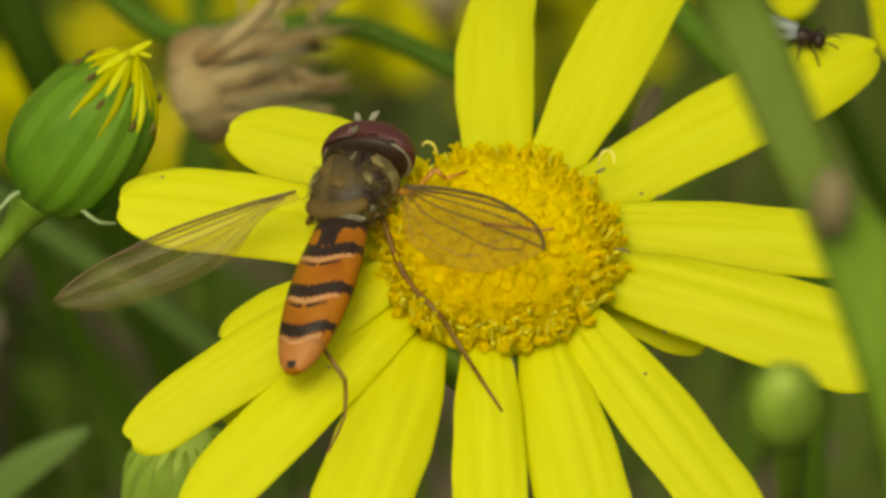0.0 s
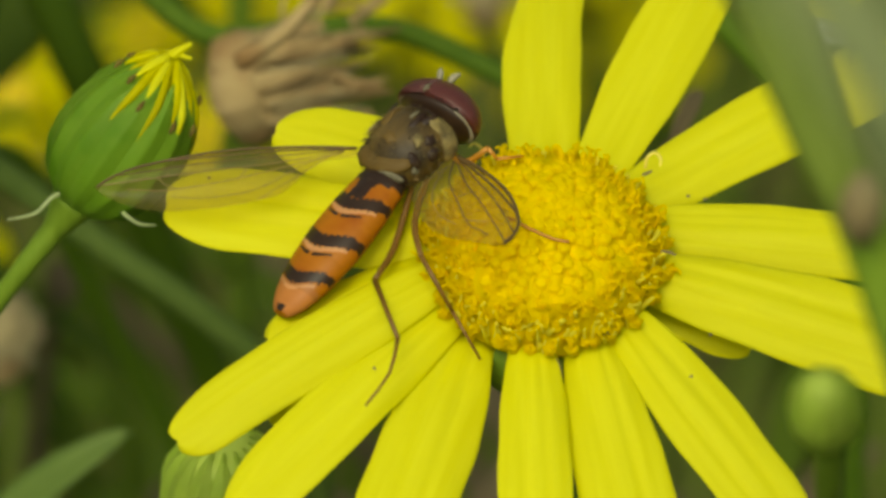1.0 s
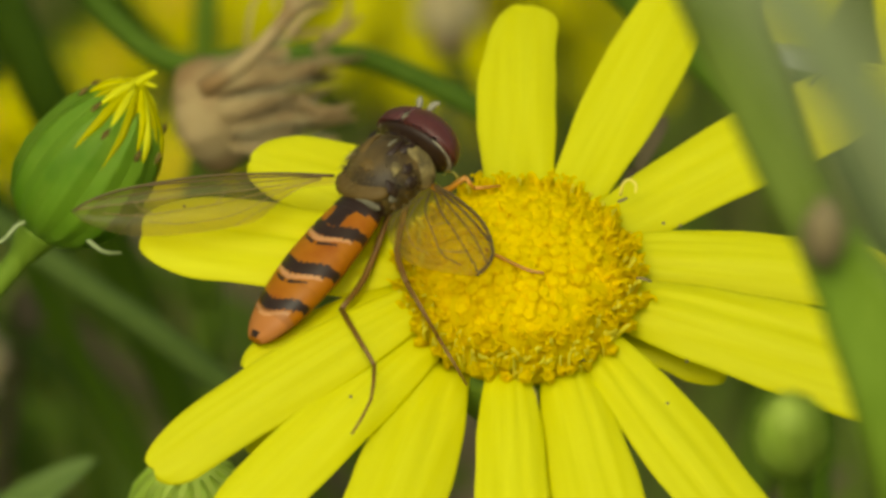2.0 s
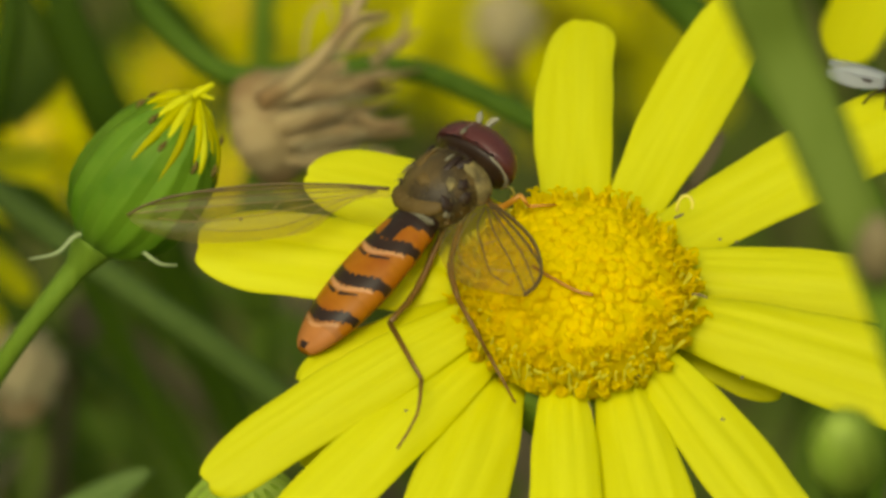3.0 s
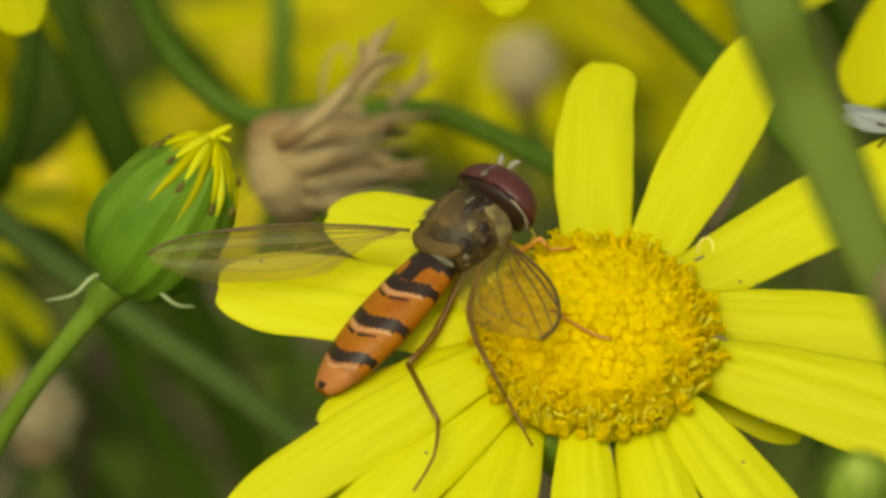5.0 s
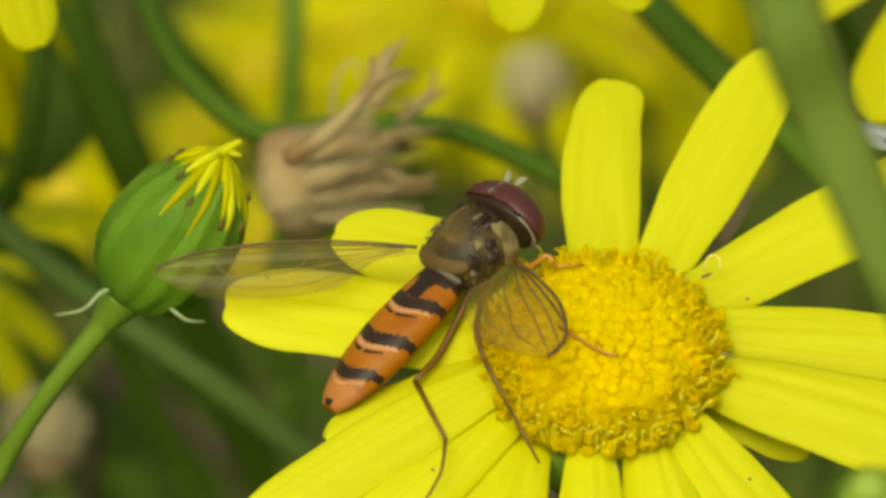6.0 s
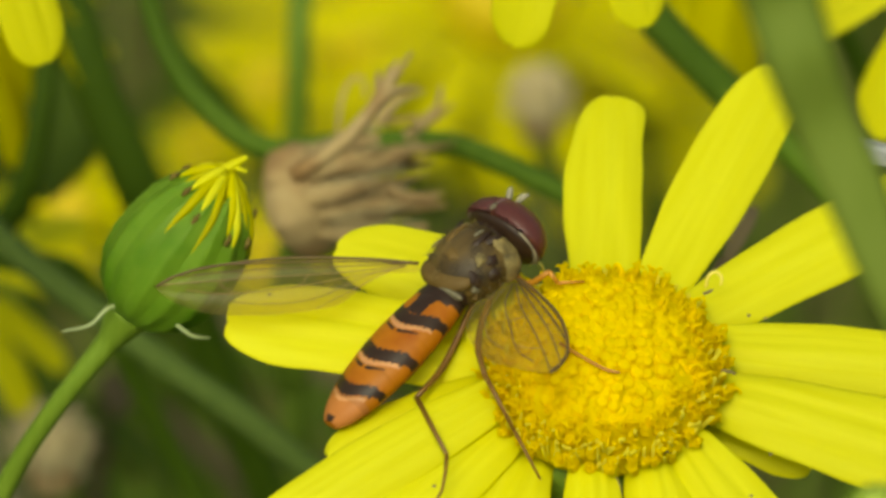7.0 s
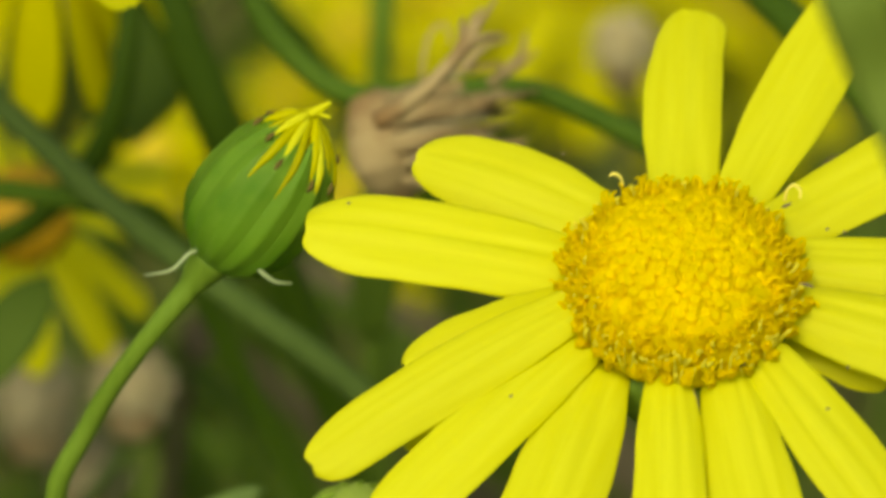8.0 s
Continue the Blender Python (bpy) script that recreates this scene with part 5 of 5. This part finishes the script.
        walk(leg, rows + [(1.2, rows[-1][1]), (2.3, rest), (7.4, rest), (7.5, rest @ Matrix.Rotation(radians(12), 4, "Z")), (8, rest @ Matrix.Rotation(radians(12), 4, "Z"))])
    # the wings: spread at first, folded to rest, then beating
    open_wings = [aim(at(-7.68, 1.82, 2.20), at(-16.72, -2.10, 2.70), way(-0.1, 0.35, 0.93)), aim(at(-4.00, 1.94, 3.40), at(0.79, -0.07, 6.40), way(-0.25, 0.72, 0.64))]
    half_open = stand[0.5].inverted() @ aim(at(-4.22, 2.75, 2.00), at(-0.67, -1.25, 5.00), way(-0.2, 0.75, 0.62))
    for w, first in zip(fly_wings, open_wings):
        m = w.matrix_basis.copy()
        spread = stand[0].inverted() @ first
        rows = [(0, spread), (0.1, spread), (0.3, m), (7.4, m)]
        if w == fly_wings[1]:
            rows = [(0, spread), (0.1, spread), (0.3, half_open), (0.5, half_open), (0.63, m), (7.4, m)]
        rows += [(t, m @ Matrix.Rotation(radians(a), 4, "X") @ Matrix.Rotation(radians(b), 4, "Y"))
                 for t, a, b in ((7.433, 15, 38), (7.467, -36, 74), (7.533, 36, 74), (7.567, -36, 74), (7.6, 36, 74), (8, 0, 20))]
        walk(w, rows)
    # the tiny fly walks along the petal
    rest = midge.matrix_basis.copy()
    tiny = [(0, 0, 0), (0.5, 0.05, 0.02), (1, 0.25, -0.02), (1.2, 0.3, 0), (2.3, 0.45, -0.1), (2.5, 0.45, -0.1), (3.5, 0.2, -0.1), (4.5, 0.1, -0.16), (6, 0.1, -0.16), (8, 0.1, -0.16)]
    ride = []
    for t in sorted({row[0] for row in sway} | {row[0] for row in tiny}):
        k = max(i for i in range(len(tiny) - 1) if tiny[i][0] <= t)
        a, b = tiny[k], tiny[k + 1]
        f = (t - a[0]) / (b[0] - a[0])
        ride.append((t, Matrix.Translation(shift(t) + BASIS @ Vector((a[1] + (b[1] - a[1]) * f, a[2] + (b[2] - a[2]) * f, 0)) * MM) @ rest))
    walk(midge, ride)
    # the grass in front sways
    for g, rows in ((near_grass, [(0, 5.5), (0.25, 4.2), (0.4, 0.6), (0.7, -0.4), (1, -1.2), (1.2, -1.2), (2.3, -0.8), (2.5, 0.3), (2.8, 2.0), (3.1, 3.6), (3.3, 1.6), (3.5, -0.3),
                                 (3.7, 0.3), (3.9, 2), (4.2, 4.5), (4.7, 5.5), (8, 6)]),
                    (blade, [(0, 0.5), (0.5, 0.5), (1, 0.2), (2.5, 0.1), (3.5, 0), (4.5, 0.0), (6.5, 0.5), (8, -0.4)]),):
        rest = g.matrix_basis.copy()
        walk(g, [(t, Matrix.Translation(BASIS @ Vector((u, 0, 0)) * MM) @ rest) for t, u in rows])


motions()
